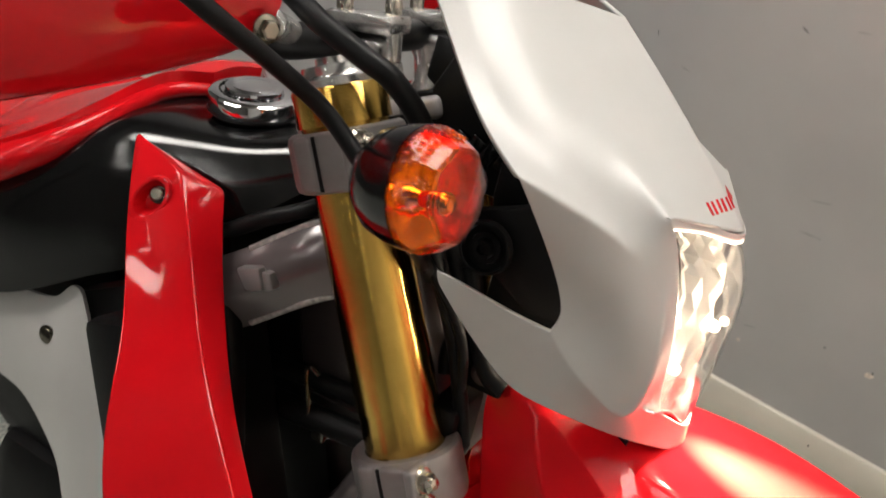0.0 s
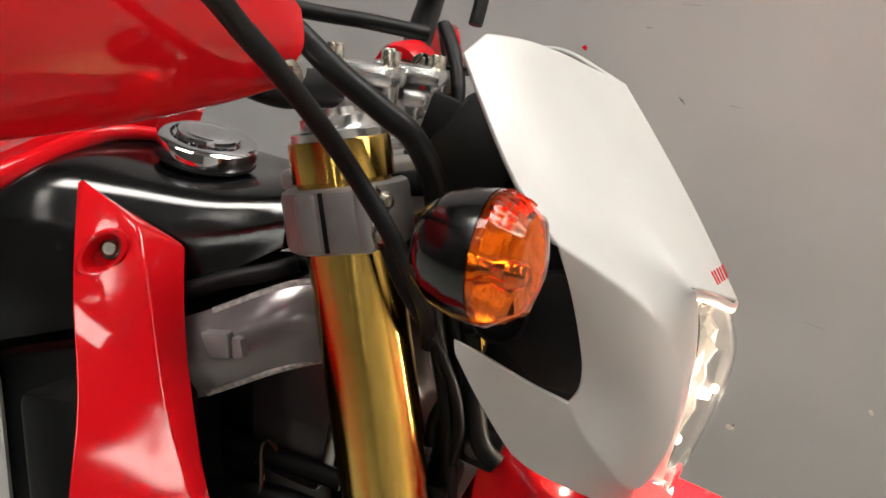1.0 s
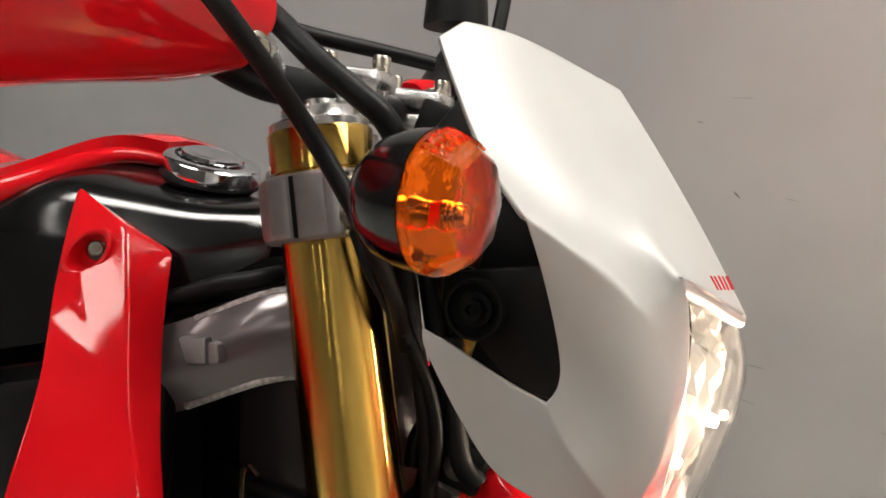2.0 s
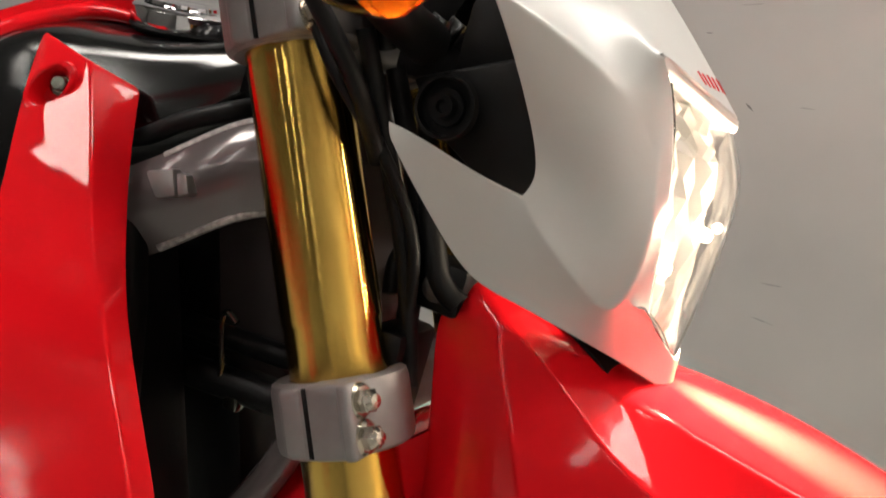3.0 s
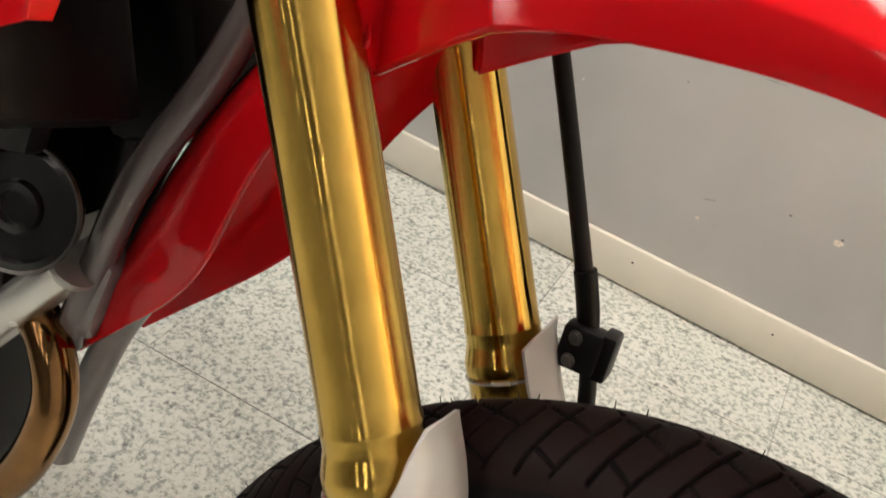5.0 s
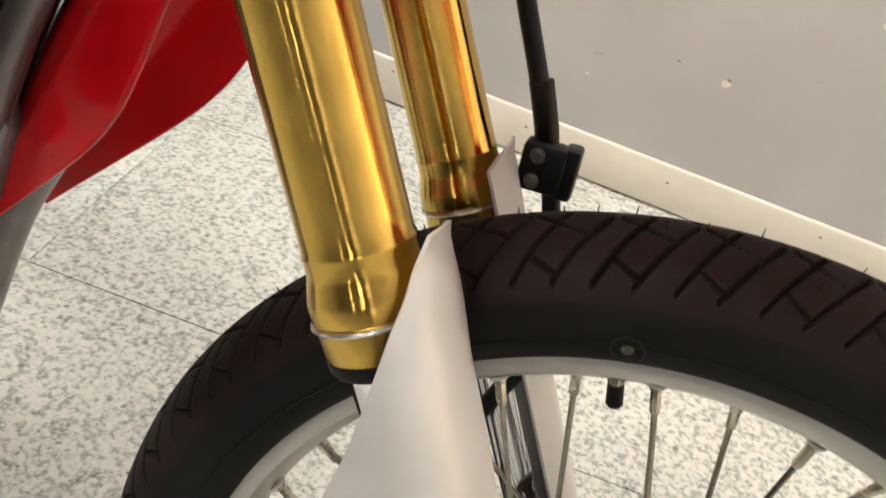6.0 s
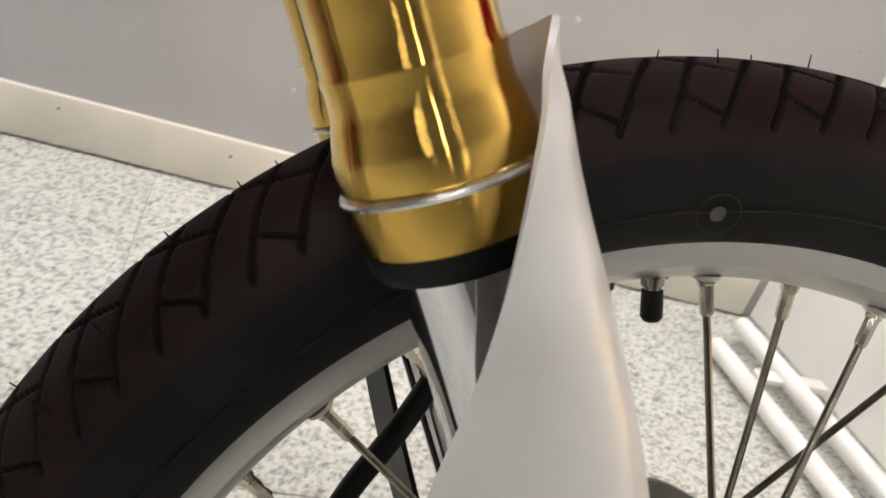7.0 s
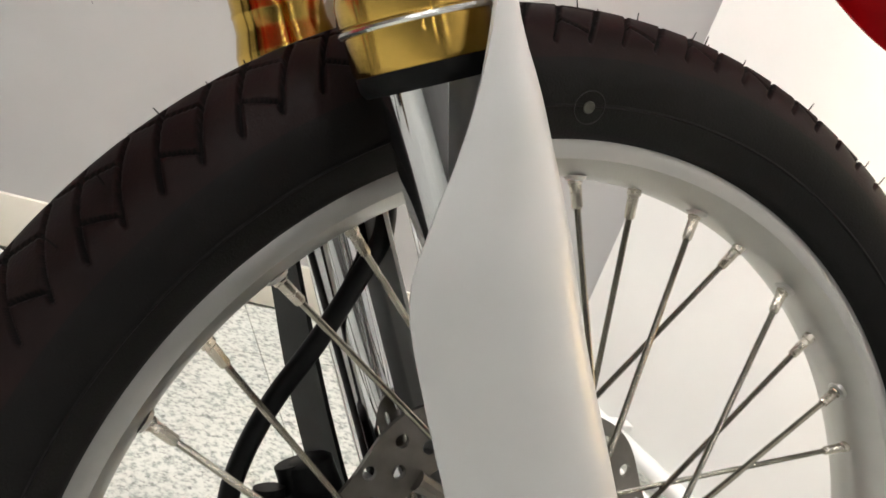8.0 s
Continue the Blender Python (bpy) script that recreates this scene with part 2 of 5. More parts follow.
def join(*bms):
    out = bms[0]
    for b in bms[1:]:
        me = bpy.data.meshes.new("tmp")
        b.to_mesh(me)
        b.free()
        out.from_mesh(me)
        bpy.data.meshes.remove(me)
    return out


def sheet(rows, thick=0.003, res=6, flip=False):
    """A moulded shell through a net of points: smooth along and across, with real thickness."""
    rows = [spline(r, res) for r in rows]
    cols = list(zip(*rows))
    cols = [spline(c, res) for c in cols]
    bm = bmesh.new()
    vs = [[bm.verts.new(p) for p in c] for c in cols]
    for a, b in zip(vs, vs[1:]):
        for k in range(len(a) - 1):
            bm.faces.new((a[k], a[k + 1], b[k + 1], b[k]))
    bmesh.ops.recalc_face_normals(bm, faces=bm.faces)
    bmesh.ops.solidify(bm, geom=bm.faces[:], thickness=-thick if flip else thick)
    return bm


def moulded(name, nets, creases, material, parent, label="", thick=0.003, flip=False, levels=3):
    """A moulded plastic part: nets of corner points welded into one shell, rounded, with firmer creases along given lines."""
    bm = bmesh.new()
    for net in nets:
        vs = [[bm.verts.new(p) for p in r] for r in net]
        for a, b in zip(vs, vs[1:]):
            for k in range(len(a) - 1):
                bm.faces.new((a[k], a[k + 1], b[k + 1], b[k]))
    bmesh.ops.remove_doubles(bm, verts=bm.verts, dist=0.0006)
    bmesh.ops.recalc_face_normals(bm, faces=bm.faces)
    layer = bm.edges.layers.float.new("crease_edge")
    for line, hard in creases:
        line = [Vector(p) for p in line]
        for a, b in zip(line, line[1:]):
            for e in bm.edges:
                u, v = e.verts[0].co, e.verts[1].co
                if ((u - a).length < 0.0008 and (v - b).length < 0.0008) or ((u - b).length < 0.0008 and (v - a).length < 0.0008):
                    e[layer] = hard
    me = bpy.data.meshes.new(name)
    bm.to_mesh(me)
    bm.free()
    me.materials.append(material)
    for p in me.polygons:
        p.use_smooth = True
    ob = new(name, me)
    ob.parent = parent
    sub = ob.modifiers.new("rounding", "SUBSURF")
    sub.levels = sub.render_levels = levels
    sub.boundary_smooth = "PRESERVE_CORNERS"
    sol = ob.modifiers.new("thickness", "SOLIDIFY")
    sol.thickness, sol.offset = thick, 1.0 if flip else -1.0
    if label:
        tagged(ob, label)
    return ob


def harden(ob, m):
    """Turns a moulded part into plain mesh and opens an oval hole (unit circle of 10 mm in m) through it."""
    dg = bpy.context.evaluated_depsgraph_get()
    me = bpy.data.meshes.new_from_object(ob.evaluated_get(dg))
    ob.modifiers.clear()
    ob.data = me
    inv = m.inverted()
    bm = bmesh.new()
    bm.from_mesh(me)
    gone = []
    for f in bm.faces:
        c = inv @ f.calc_center_median()
        if math.hypot(c.x, c.y) < 0.0112 and abs(c.z) < 0.02:
            gone.append(f)
    bmesh.ops.delete(bm, geom=gone, context="FACES")
    bm.to_mesh(me)
    bm.free()


# ---- the room ----
WALL_AZ = math.atan2(0.096, 0.995)
floor_bm = box(-1.0, -1.9, -0.0575, 8, 7.6, 0.10)
floor = structure("floor", floor_bm, BOARD, "speckled grey and white terrazzo tiles", "floor")
WALL = pose(0.118, 1.268, 0, 0, 0, -math.degrees(WALL_AZ))
structure("wall_north", box(-1.6, 0.06, 1.5, 4.75, 0.12, 3.0, 0, WALL), WALLPAINT, "grey painted wall with small chips and scuffs", "wall")
structure("baseboard", box(-1.45, -0.006, 0.047, 4.2, 0.012, 0.094, 0.003, WALL), BOARD, "cream painted baseboard", "baseboard")
EAST = pose(0.786, 1.20, 0, 0, 0, 7.5)
structure("wall_east", box(0.06, -2.6, 1.5, 0.12, 5.2, 3.0, 0, EAST), WHITEWALL, "white painted side wall", "wall")
# south and west walls are unseen, added dark to hold down the fill light
structure("wall_south", box(-1.5, -5.2, 1.5, 7.0, 0.12, 3.0, 0, WALL), BACKWALL, "unseen back wall, dark to cut bounce light", "wall")
structure("wall_west", box(-3.6, -2.5, 1.5, 0.12, 5.4, 3.0, 0, WALL), BACKWALL, "unseen side wall, dark to cut bounce light", "wall")
structure("ceiling", box(-1.0, -1.9, 3.05, 8, 7.6, 0.1), CEILING, "off-white ceiling", "ceiling")
floor.data.materials[0] = GROUT


def ceiling_light(x, y):
    """A recessed ceiling light with a louvre of thin white blades."""
    e = tagged(new("ceiling_light"), "white recessed ceiling light with a louvre grid", "ceiling light", "ceiling lights")
    e.matrix_basis = pose(x, y, 2.96)
    for k in (-1, 1):
        part("frame", box(0, k * 0.31, 0.018, 1.26, 0.04, 0.05, 0.004), WHITEMETAL, e)
        part("end_frame", box(k * 0.61, 0, 0.018, 0.04, 0.58, 0.05, 0.004), WHITEMETAL, e)
    part("diffuser", box(0, 0, 0.026, 1.18, 0.58, 0.014, 0.003), TROFFER, e)
    for k in range(11):
        part("louvre_blade", box(-0.5 + 0.1 * k, 0, 0.004, 0.010, 0.58, 0.022), WHITEMETAL, e)
    for y2 in (-0.15, 0.0, 0.15):
        part("louvre_rail", box(0, y2, 0.002, 1.18, 0.014, 0.020), WHITEMETAL, e)
    return e


def strip_light(x, y):
    e = tagged(new("strip_light"), "white fluorescent strip light on the ceiling", "strip light", "strip lights")
    e.matrix_basis = pose(x, y, 2.96, 0, 0, 7.5)
    part("frame", box(0, 0, 0.02, 0.12, 1.56, 0.04, 0.004), WHITEMETAL, e)
    part("tube", box(0, 0, -0.004, 0.022, 1.5, 0.02, 0.006), LAMP, e)
    return e


for lx, ly in ((-1.75, -0.05), (0.0, 0.93)):
    ceiling_light(lx, ly)
for lx, ly in ((-2.27, -1.40), (-2.055, -3.03), (-1.02, -1.40), (-0.805, -3.03), (0.445, -3.03)):
    strip_light(lx, ly)

# white steel tubes along the foot of the side wall
rail = tagged(new("wall_rail"), "white painted steel tube rail along the wall foot", "rail")
for x0, y0, x1, y1, z in ((0.701, 1.100, 0.860, -0.10, 0.034), (0.622, 1.034, 0.780, -0.10, 0.022)):
    part("tube", tube([(x0, y0, z), ((x0 + x1) / 2, (y0 + y1) / 2, z), (x1, y1, z)], 0.017, 20), WHITEMETAL, rail)
    part("end_cap", lathe([(0.0001, 0.003), (0.012, 0.003), (0.0168, 0.0)], (x0, y0, z), (x0 - x1, y0 - y1, 0), 20), WHITEMETAL, rail)
for y in (0.95, 0.45, 0.0):
    part("clip", box(0.760 + (0.95 - y) * 0.13 - 0.028, y, 0.028, 0.14, 0.03, 0.012, 0.003), WHITEMETAL, rail)

# ---- the motorcycle ----
BIKE = pose(0.021, 0, -0.010 + DZ, -17.543, -3.352, 0)
bike = tagged(new("motorcycle"), "red and white trail motorcycle with gold front forks on its stand", "motorcycle")
bike.matrix_basis = BIKE
AXLE = Vector((0, 0, 0.348))
RAKE = radians(25.6)
FD = Vector((-math.sin(RAKE), 0, math.cos(RAKE)))
FORK_X = -0.035


def on_fork(s, side=-1, fwd=0.0, out=0.0):
    """A point s metres up the fork leg from axle height, moved forward of and outward from its axis."""
    return Vector((FORK_X, side * (0.098 + out), 0.348)) + FD * s + Vector((math.cos(RAKE), 0, math.sin(RAKE))) * fwd



def mirror(net):
    return [[(x, -y, z) for x, y, z in row] for row in net]


def both(net):
    """A net from the near side over the middle to the far side; its last column lies on the middle line."""
    return [row + [(x, -y, z) for x, y, z in row[-2::-1]] for row in net]


def local(s, fwd, out, side=-1):
    return tuple(on_fork(s, side, fwd, out))


def bevelled(bm, offset, seg=2, angle=30):
    edges = [e for e in bm.edges if len(e.link_faces) == 2 and e.calc_face_angle(0) > radians(angle)]
    bmesh.ops.bevel(bm, geom=edges, offset=offset, segments=seg, affect="EDGES", profile=0.5)
    return bm


def slab(outline, depth, bev=0.002):
    """A flat plate: an outline of points, thickened by the vector depth."""
    bm = bmesh.new()
    d = Vector(depth)
    a = [bm.verts.new(Vector(p)) for p in outline]
    b = [bm.verts.new(Vector(p) + d) for p in outline]
    n = len(a)
    bm.faces.new(a)
    bm.faces.new(b[::-1])
    for i in range(n):
        bm.faces.new((a[i], a[(i + 1) % n], b[(i + 1) % n], b[i]))
    bmesh.ops.recalc_face_normals(bm, faces=bm.faces)
    return bevelled(bm, bev) if bev else bm


ACROSS = Vector((math.cos(RAKE), 0, math.sin(RAKE)))
FORK_M = Matrix((ACROSS, (0, 1, 0), FD)).transposed().to_4x4()


def fork_box(s, fwd, y, ls, lf, ly, bev=0.004, turn=0):
    """A rounded block in the fork's own axes."""
    m = Matrix.Translation(Vector((FORK_X, 0, 0.348)) + FD * s + ACROSS * fwd + Vector((0, y, 0))) @ FORK_M @ pose(0, 0, 0, 0, 0, turn)
    return box(0, 0, 0, lf, ly, ls, bev, m, 3)


# ---- front wheel ----
TYRE_R = 0.359
PITCH = 2 * math.pi / 50


def stroke(u, v, u0, v0, u1, v1):
    """Distance of (u, v) from a line from one place to another."""
    du, dv = u1 - u0, v1 - v0
    t = max(0.0, min(1.0, ((u - u0) * du + (v - v0) * dv) / (du * du + dv * dv)))
    return math.hypot(u - u0 - t * du, v - v0 - t * dv)


def tread(u, v):
    """Depth of the road tread: pairs of slanting cuts joined by short ones, alternating side to side. u, v in millimetres."""
    p = 1000 * TYRE_R * PITCH
    if v < 0:
        u, v = u + p * 0.5, -v
    u = -u % p
    near = 9.0
    for k in (-p, 0, p):
        near = min(near, stroke(u + k, v, 0, 53, 30, 0), stroke(u + k, v, 22.5, 53, 52, 6), stroke(u + k, v, 9, 37, 25, 49) + 0.2, stroke(u + k, v, 12, 6, 40, 22) + 0.2)
    return 0.0036 * max(0.0, min(1.0, (1.45 - near) / 0.7))


TREAD_EDGE = 40


def tyre_mesh():
    half = [(0.283, 0.024), (0.287, 0.033), (0.296, 0.041), (0.308, 0.0465), (0.320, 0.0485), (0.331, 0.046), (0.341, 0.040), (0.349, 0.030), (0.355, 0.017), (0.359, 0.0)]
    prof = spline([(r, -h, 0) for r, h in half] + [(r, h, 0) for r, h in half[-2::-1]], 9)
    prof = [(p[0], p[1]) for p in prof]
    arc, run = [], 0.0
    for a, b in zip(prof, prof[1:]):
        arc.append(run)
        run += math.hypot(b[0] - a[0], b[1] - a[1])
    arc.append(run)
    mid = run / 2
    n, verts, faces, deep, m = 3000, [], [], [], len(prof)
    cut = [[tread(k * PITCH / 60 * TYRE_R * 1000, (l - mid) * 1000) if abs(l - mid) < 0.058 else 0.0 for l in arc] for k in range(60)]
    for k in range(n):
        a = 2 * math.pi * k / n
        c, s = math.cos(a), math.sin(a)
        for (r, h), d in zip(prof, cut[k % 60]):
            nx = (r - 0.311) / 0.048
            r2, h2 = r - d * max(0.2, nx), h - d * (h / 0.048)
            verts.append((r2 * c, h2, 0.348 + r2 * s))
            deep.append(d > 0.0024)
    for k in range(n):
        o, p = k * m, ((k + 1) % n) * m
        for j in range(m - 1):
            faces.append((o + j, o + j + 1, p + j + 1, p + j))
        faces.append((o + m - 1, o, p, p + m - 1))
    me = bpy.data.meshes.new("tyre")
    me.from_pydata(verts, [], faces)
    me.materials.append(RUBBER)
    me.materials.append(GROOVE_SHADE)
    me.materials.append(TREAD)
    for p in me.polygons:
        p.use_smooth = True
        # faces down in the cuts take the rubber with painted shade
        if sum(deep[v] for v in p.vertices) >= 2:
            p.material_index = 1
        elif min(v % m for v in p.vertices) >= TREAD_EDGE and max(v % m for v in p.vertices) <= m - 1 - TREAD_EDGE:
            p.material_index = 2
    return me


wheel = part("wheel", lathe([(0.012, -0.052), (0.034, -0.052), (0.036, -0.046), (0.020, -0.030), (0.018, 0.0), (0.022, 0.030), (0.050, 0.040), (0.050, 0.046), (0.012, 0.052)], AXLE, (0, 1, 0)), ALU, bike, "front wheel with wire spokes")
tyre = new("tyre", tyre_mesh())
tyre.parent = wheel
tagged(tyre, "black road tyre with angular grooves")
part("raised_line", lathe([(0.3000, -0.0430), (0.3008, -0.0448), (0.3020, -0.0446), (0.3015, -0.0428)], AXLE, (0, 1, 0), 160, True), RUBBER, tyre)
spew = bmesh.new()
for k in range(110):
    a = 2 * math.pi * k / 110 + random.uniform(-0.02, 0.02)
    h = random.choice((-0.036, -0.028, -0.012, 0.0, 0.012, 0.028))
    r = TYRE_R - 0.0006 - 0.011 * (h / 0.036) ** 2
    p = AXLE + Vector((r * math.cos(a), h, r * math.sin(a)))
    d = Vector((math.cos(a), h * 12 + random.uniform(-0.4, 0.4), math.sin(a))).normalized()
    tube([p - d * 0.002, p + d * random.uniform(0.003, 0.006) + Vector((random.uniform(-1, 1), 0, random.uniform(-1, 1))) * 0.001], [0.0005, 0.0003], 5, 2, spew, False)
tagged(part("rubber_hairs", spew, RUBBER, tyre, "short moulding hairs on the tread"), "", "", "", "stuff")
dot = lathe([(0.0001, 0.0006), (0.0030, 0.0006), (0.0034, 0)], AXLE + Vector((-0.056, -0.0450, 0.2945)), (0, -1, -0.35), 20)
part("paint_mark", dot, vary("pale yellow paint", (0.075, 0.075, 0.058), 0.6, scale=400, amount=0.3), tyre, "faint pale factory mark")
ring = lathe([(0.0085, 0.0002), (0.0089, 0.0006), (0.0093, 0.0002)], AXLE + Vector((-0.056, -0.0450, 0.2945)), (0, -1, -0.35), 32, True)
part("mark_ring", ring, vary("grey scuffed rubber", (0.017, 0.016, 0.015), 0.6, scale=300, amount=0.3), tyre)
rim_half = [(0.2845, -0.0265), (0.2865, -0.0255), (0.2860, -0.0235), (0.2810, -0.0210), (0.2720, -0.0190)]
rim_in = [(0.2780, -0.0268), (0.2735, -0.0255), (0.2690, -0.0190), (0.2655, -0.0110), (0.2635, -0.0060)]
rim_profile = rim_half + [(r, -h) for r, h in rim_half[::-1]] + [(r, -h) for r, h in rim_in] + rim_in[::-1]
rim = part("rim", lathe(rim_profile, AXLE, (0, 1, 0), 180, True), RIM, wheel, "silver aluminium rim")
for k in range(18):
    for j, flange in ((0, -1), (1, 1)):
        i = 2 * k + j
        a = radians(96.8 - 10 * i)
        cross = 1 if k % 2 else -1
        e = Vector((math.cos(a), 0, math.sin(a)))
        seat = AXLE + e * 0.2630 + Vector((0, -0.003 + 0.002 * flange, 0))
        b = a + cross * radians(62)
        hub = AXLE + Vector((math.cos(b), 0, math.sin(b))) * (0.030 if flange < 0 else 0.044) + Vector((0, flange * (0.047 if k % 2 else 0.041), 0))
        d = (hub - seat).normalized()
        nip = part("spoke_nipple", lathe([(0.0042, -0.003), (0.0042, 0.003), (0.0034, 0.004), (0.0032, 0.0165), (0.0024, 0.018), (0.0012, 0.018)], seat, d, 8), ZINC, wheel)
        part("spoke", tube([seat + d * 0.012, hub], 0.0019, 8, 1, None, False), STEEL, wheel)
        if j == 0:
            part("dimple", lathe([(0.0042, 0.0015), (0.0062, 0.0006), (0.0072, -0.0016), (0.0042, -0.0016)], seat, (-e.x, 0, -e.z), 16, True), RIM, nip)
va = radians(101.8)
ve = Vector((math.cos(va), 0, math.sin(va)))
vs = AXLE + ve * 0.2655
valve = part("valve_stem", lathe([(0.0035, 0.0), (0.0075, 0.0), (0.0075, 0.003), (0.0055, 0.003), (0.0055, 0.007), (0.0042, 0.007), (0.0042, 0.011)], vs, -ve, 12), STEEL, wheel, "steel valve stem with nut")
part("valve_cap", lathe([(0.0040, 0.009), (0.0050, 0.0095), (0.0052, 0.022), (0.0038, 0.024), (0.0001, 0.0242)], vs, -ve, 20), BLACK, valve, "black plastic valve cap")

# brake disc with a wavy rim and drilled holes on the far side
disc_bm, dn = bmesh.new(), 180


def loop(bm, pts):
    vs = [bm.verts.new(p) for p in pts]
    return [bm.edges.new((a, b)) for a, b in zip(vs, vs[1:] + vs[:1])]


def circle(cx, cz, y, r, n):
    return [(cx + r * math.cos(2 * math.pi * k / n), y, cz + r * math.sin(2 * math.pi * k / n)) for k in range(n)]


loops = loop(disc_bm, [(AXLE.x + (0.1285 + 0.0032 * math.sin(a * 9)) * math.cos(a), 0.053, AXLE.z + (0.1285 + 0.0032 * math.sin(a * 9)) * math.sin(a)) for a in (2 * math.pi * k / dn for k in range(dn))])
loops += loop(disc_bm, circle(AXLE.x, AXLE.z, 0.053, 0.088, 90))
for i in range(27):
    for r, da in ((0.1185, 0.0), (0.1040, 0.5)):
        a = (i + da) * 2 * math.pi / 27
        loops += loop(disc_bm, circle(AXLE.x + r * math.cos(a), AXLE.z + r * math.sin(a), 0.053, 0.0046, 14))
bmesh.ops.triangle_fill(disc_bm, use_beauty=True, use_dissolve=False, edges=loops)
grown = bmesh.ops.extrude_face_region(disc_bm, geom=disc_bm.faces[:])
bmesh.ops.translate(disc_bm, vec=(0, 0.004, 0), verts=[v for v in grown["geom"] if isinstance(v, bmesh.types.BMVert)])
disc = part("brake_disc", disc_bm, DISC, wheel, "drilled steel brake disc with a wavy edge")
for k in range(6):
    a = k * math.pi / 3 + 0.3
    p0, p1 = AXLE + Vector((0.045 * math.cos(a - 0.35), 0.052, 0.045 * math.sin(a - 0.35))), AXLE + Vector((0.092 * math.cos(a), 0.052, 0.092 * math.sin(a)))
    part("disc_arm", tube([p0, (p0 + p1) / 2, p1], [0.006, 0.005, 0.007], 10), DISC, disc)
for side in (-1, 1):
    part("axle_nut" if side < 0 else "axle_head", lathe([(0.006, 0.0), (0.017, 0.0), (0.017, 0.012), (0.010, 0.014)], AXLE + Vector((0, side * 0.118, 0)), (0, side, 0), 6), STEEL, bike)
part("axle", tube([AXLE + Vector((0, -0.12, 0)), AXLE + Vector((0, 0.12, 0))], 0.009, 16, 1, None, False), STEEL, wheel)

# ---- fork legs ----
for side in (-1, 1):
    prof = [(0.0200, 0.3145), (0.0290, 0.3145), (0.0304, 0.3170), (0.0304, 0.3305), (0.0304, 0.3337), (0.0310, 0.3343), (0.0313, 0.3352), (0.0313, 0.3432), (0.0311, 0.3444), (0.0307, 0.3456), (0.0287, 0.3540), (0.0281, 0.3556), (0.0279, 0.3575), (0.0278, 0.3645), (0.0283, 0.3660), (0.0283, 0.3672), (0.0276, 0.3690), (0.0275, 0.3800), (0.0275, 0.675), (0.0285, 0.677), (0.0285, 0.866), (0.0308, 0.8665), (0.0308, 0.8885), (0.0300, 0.8900), (0.0001, 0.890)]
    base = Vector((FORK_X, side * 0.098, 0.348))
    leg = part("fork_leg", lathe(prof, base, FD, 72), GOLD, bike, "gold anodised upside-down fork tube", 40)
    part("clip_ring", lathe([(0.0304, 0.3307), (0.0320, 0.3310), (0.0325, 0.3320), (0.0320, 0.3331), (0.0304, 0.3335)], base, FD, 64, True), ALU, leg, "silver retaining ring")
    part("dust_seal", lathe([(0.0214, 0.3060), (0.0270, 0.3060), (0.0290, 0.3090), (0.0294, 0.3145), (0.0214, 0.3150)], base, FD, 56), BLACK, leg, "black rubber dust seal")
    part("stanchion", lathe([(0.0215, -0.01), (0.0215, 0.307)], base, FD, 56), CHROME, leg, "polished chrome inner tube")
    part("fork_foot", join(fork_box(-0.03, 0.005, side * 0.098, 0.09, 0.055, 0.046, 0.010), lathe([(0.030, -0.02), (0.032, 0.0), (0.030, 0.02)], AXLE + Vector((0, side * 0.098, 0)), (0, 1, 0), 32)), CAST, leg, "cast aluminium axle holder")
    part("fork_cap", lathe([(0.0292, 0.8895), (0.0292, 0.8945), (0.0280, 0.8955), (0.0225, 0.8960), (0.0215, 0.8975), (0.0215, 0.9030), (0.0120, 0.9040), (0.0115, 0.9080), (0.0001, 0.9082)], base, FD, 40), ALU, leg, "silver fork cap")

# ---- triple clamps ----


def clamp(name, s0, s1, label):
    c = part(name, fork_box((s0 + s1) / 2, -0.010, 0, (s1 - s0) * 0.8, 0.050, 0.15, 0.008), CAST, bike, label)
    for side in (-1, 1):
        base = Vector((FORK_X, side * 0.098, 0.348))
        h = s1 - s0
        r = 0.0385
        ringp = [(0.0280, s0 + 0.001), (r - 0.004, s0), (r - 0.001, s0 + 0.002), (r, s0 + 0.006), (r, s1 - 0.006), (r - 0.001, s1 - 0.002), (r - 0.004, s1), (0.0280, s1 - 0.001)]
        sleeve = part("clamp_sleeve", lathe(ringp, base, FD, 64, True), CAST, c, "grey cast clamp round the fork tube")
        # black block set in the gap between the ears as its shade
        part("slot_shade", fork_box(s0 + h / 2, 0.0010, side * (0.098 + 0.031), h * 0.90, 0.0032, 0.0160, 0.0004), BLACK, sleeve)
        for name_ear, f0, f1, o0, o1 in (("rear_ear", -0.0170, -0.0006, 0.006, 0.0390), ("front_ear", 0.0018, 0.0250, 0.006, 0.0400), ("bolt_pad", 0.0215, 0.0295, 0.0110, 0.0425)):
            ear = fork_box(s0 + h / 2, (f0 + f1) / 2, side * (0.098 + (o0 + o1) / 2), h * (0.94 if name_ear == "rear_ear" else 0.98), f1 - f0, o1 - o0, 0.0045 if name_ear == "rear_ear" else 0.0028)
            lug_ob = part(name_ear, ear, CAST, c)
        for ds in (-h * 0.23, h * 0.23):
            b = join(bolt(on_fork(s0 + h / 2 + ds, side, 0.0292, 0.0315), ACROSS + Vector((0, side * 0.25, 0)), 0.0066, 0.0095), lathe([(0.0001, 0.0125), (0.0036, 0.0118), (0.0054, 0.0092)], on_fork(s0 + h / 2 + ds, side, 0.0292, 0.0315), ACROSS + Vector((0, side * 0.25, 0)), 16))
            part("clamp_bolt", b, ZINC, lug_ob, "zinc plated flange bolt", 25)
    return c


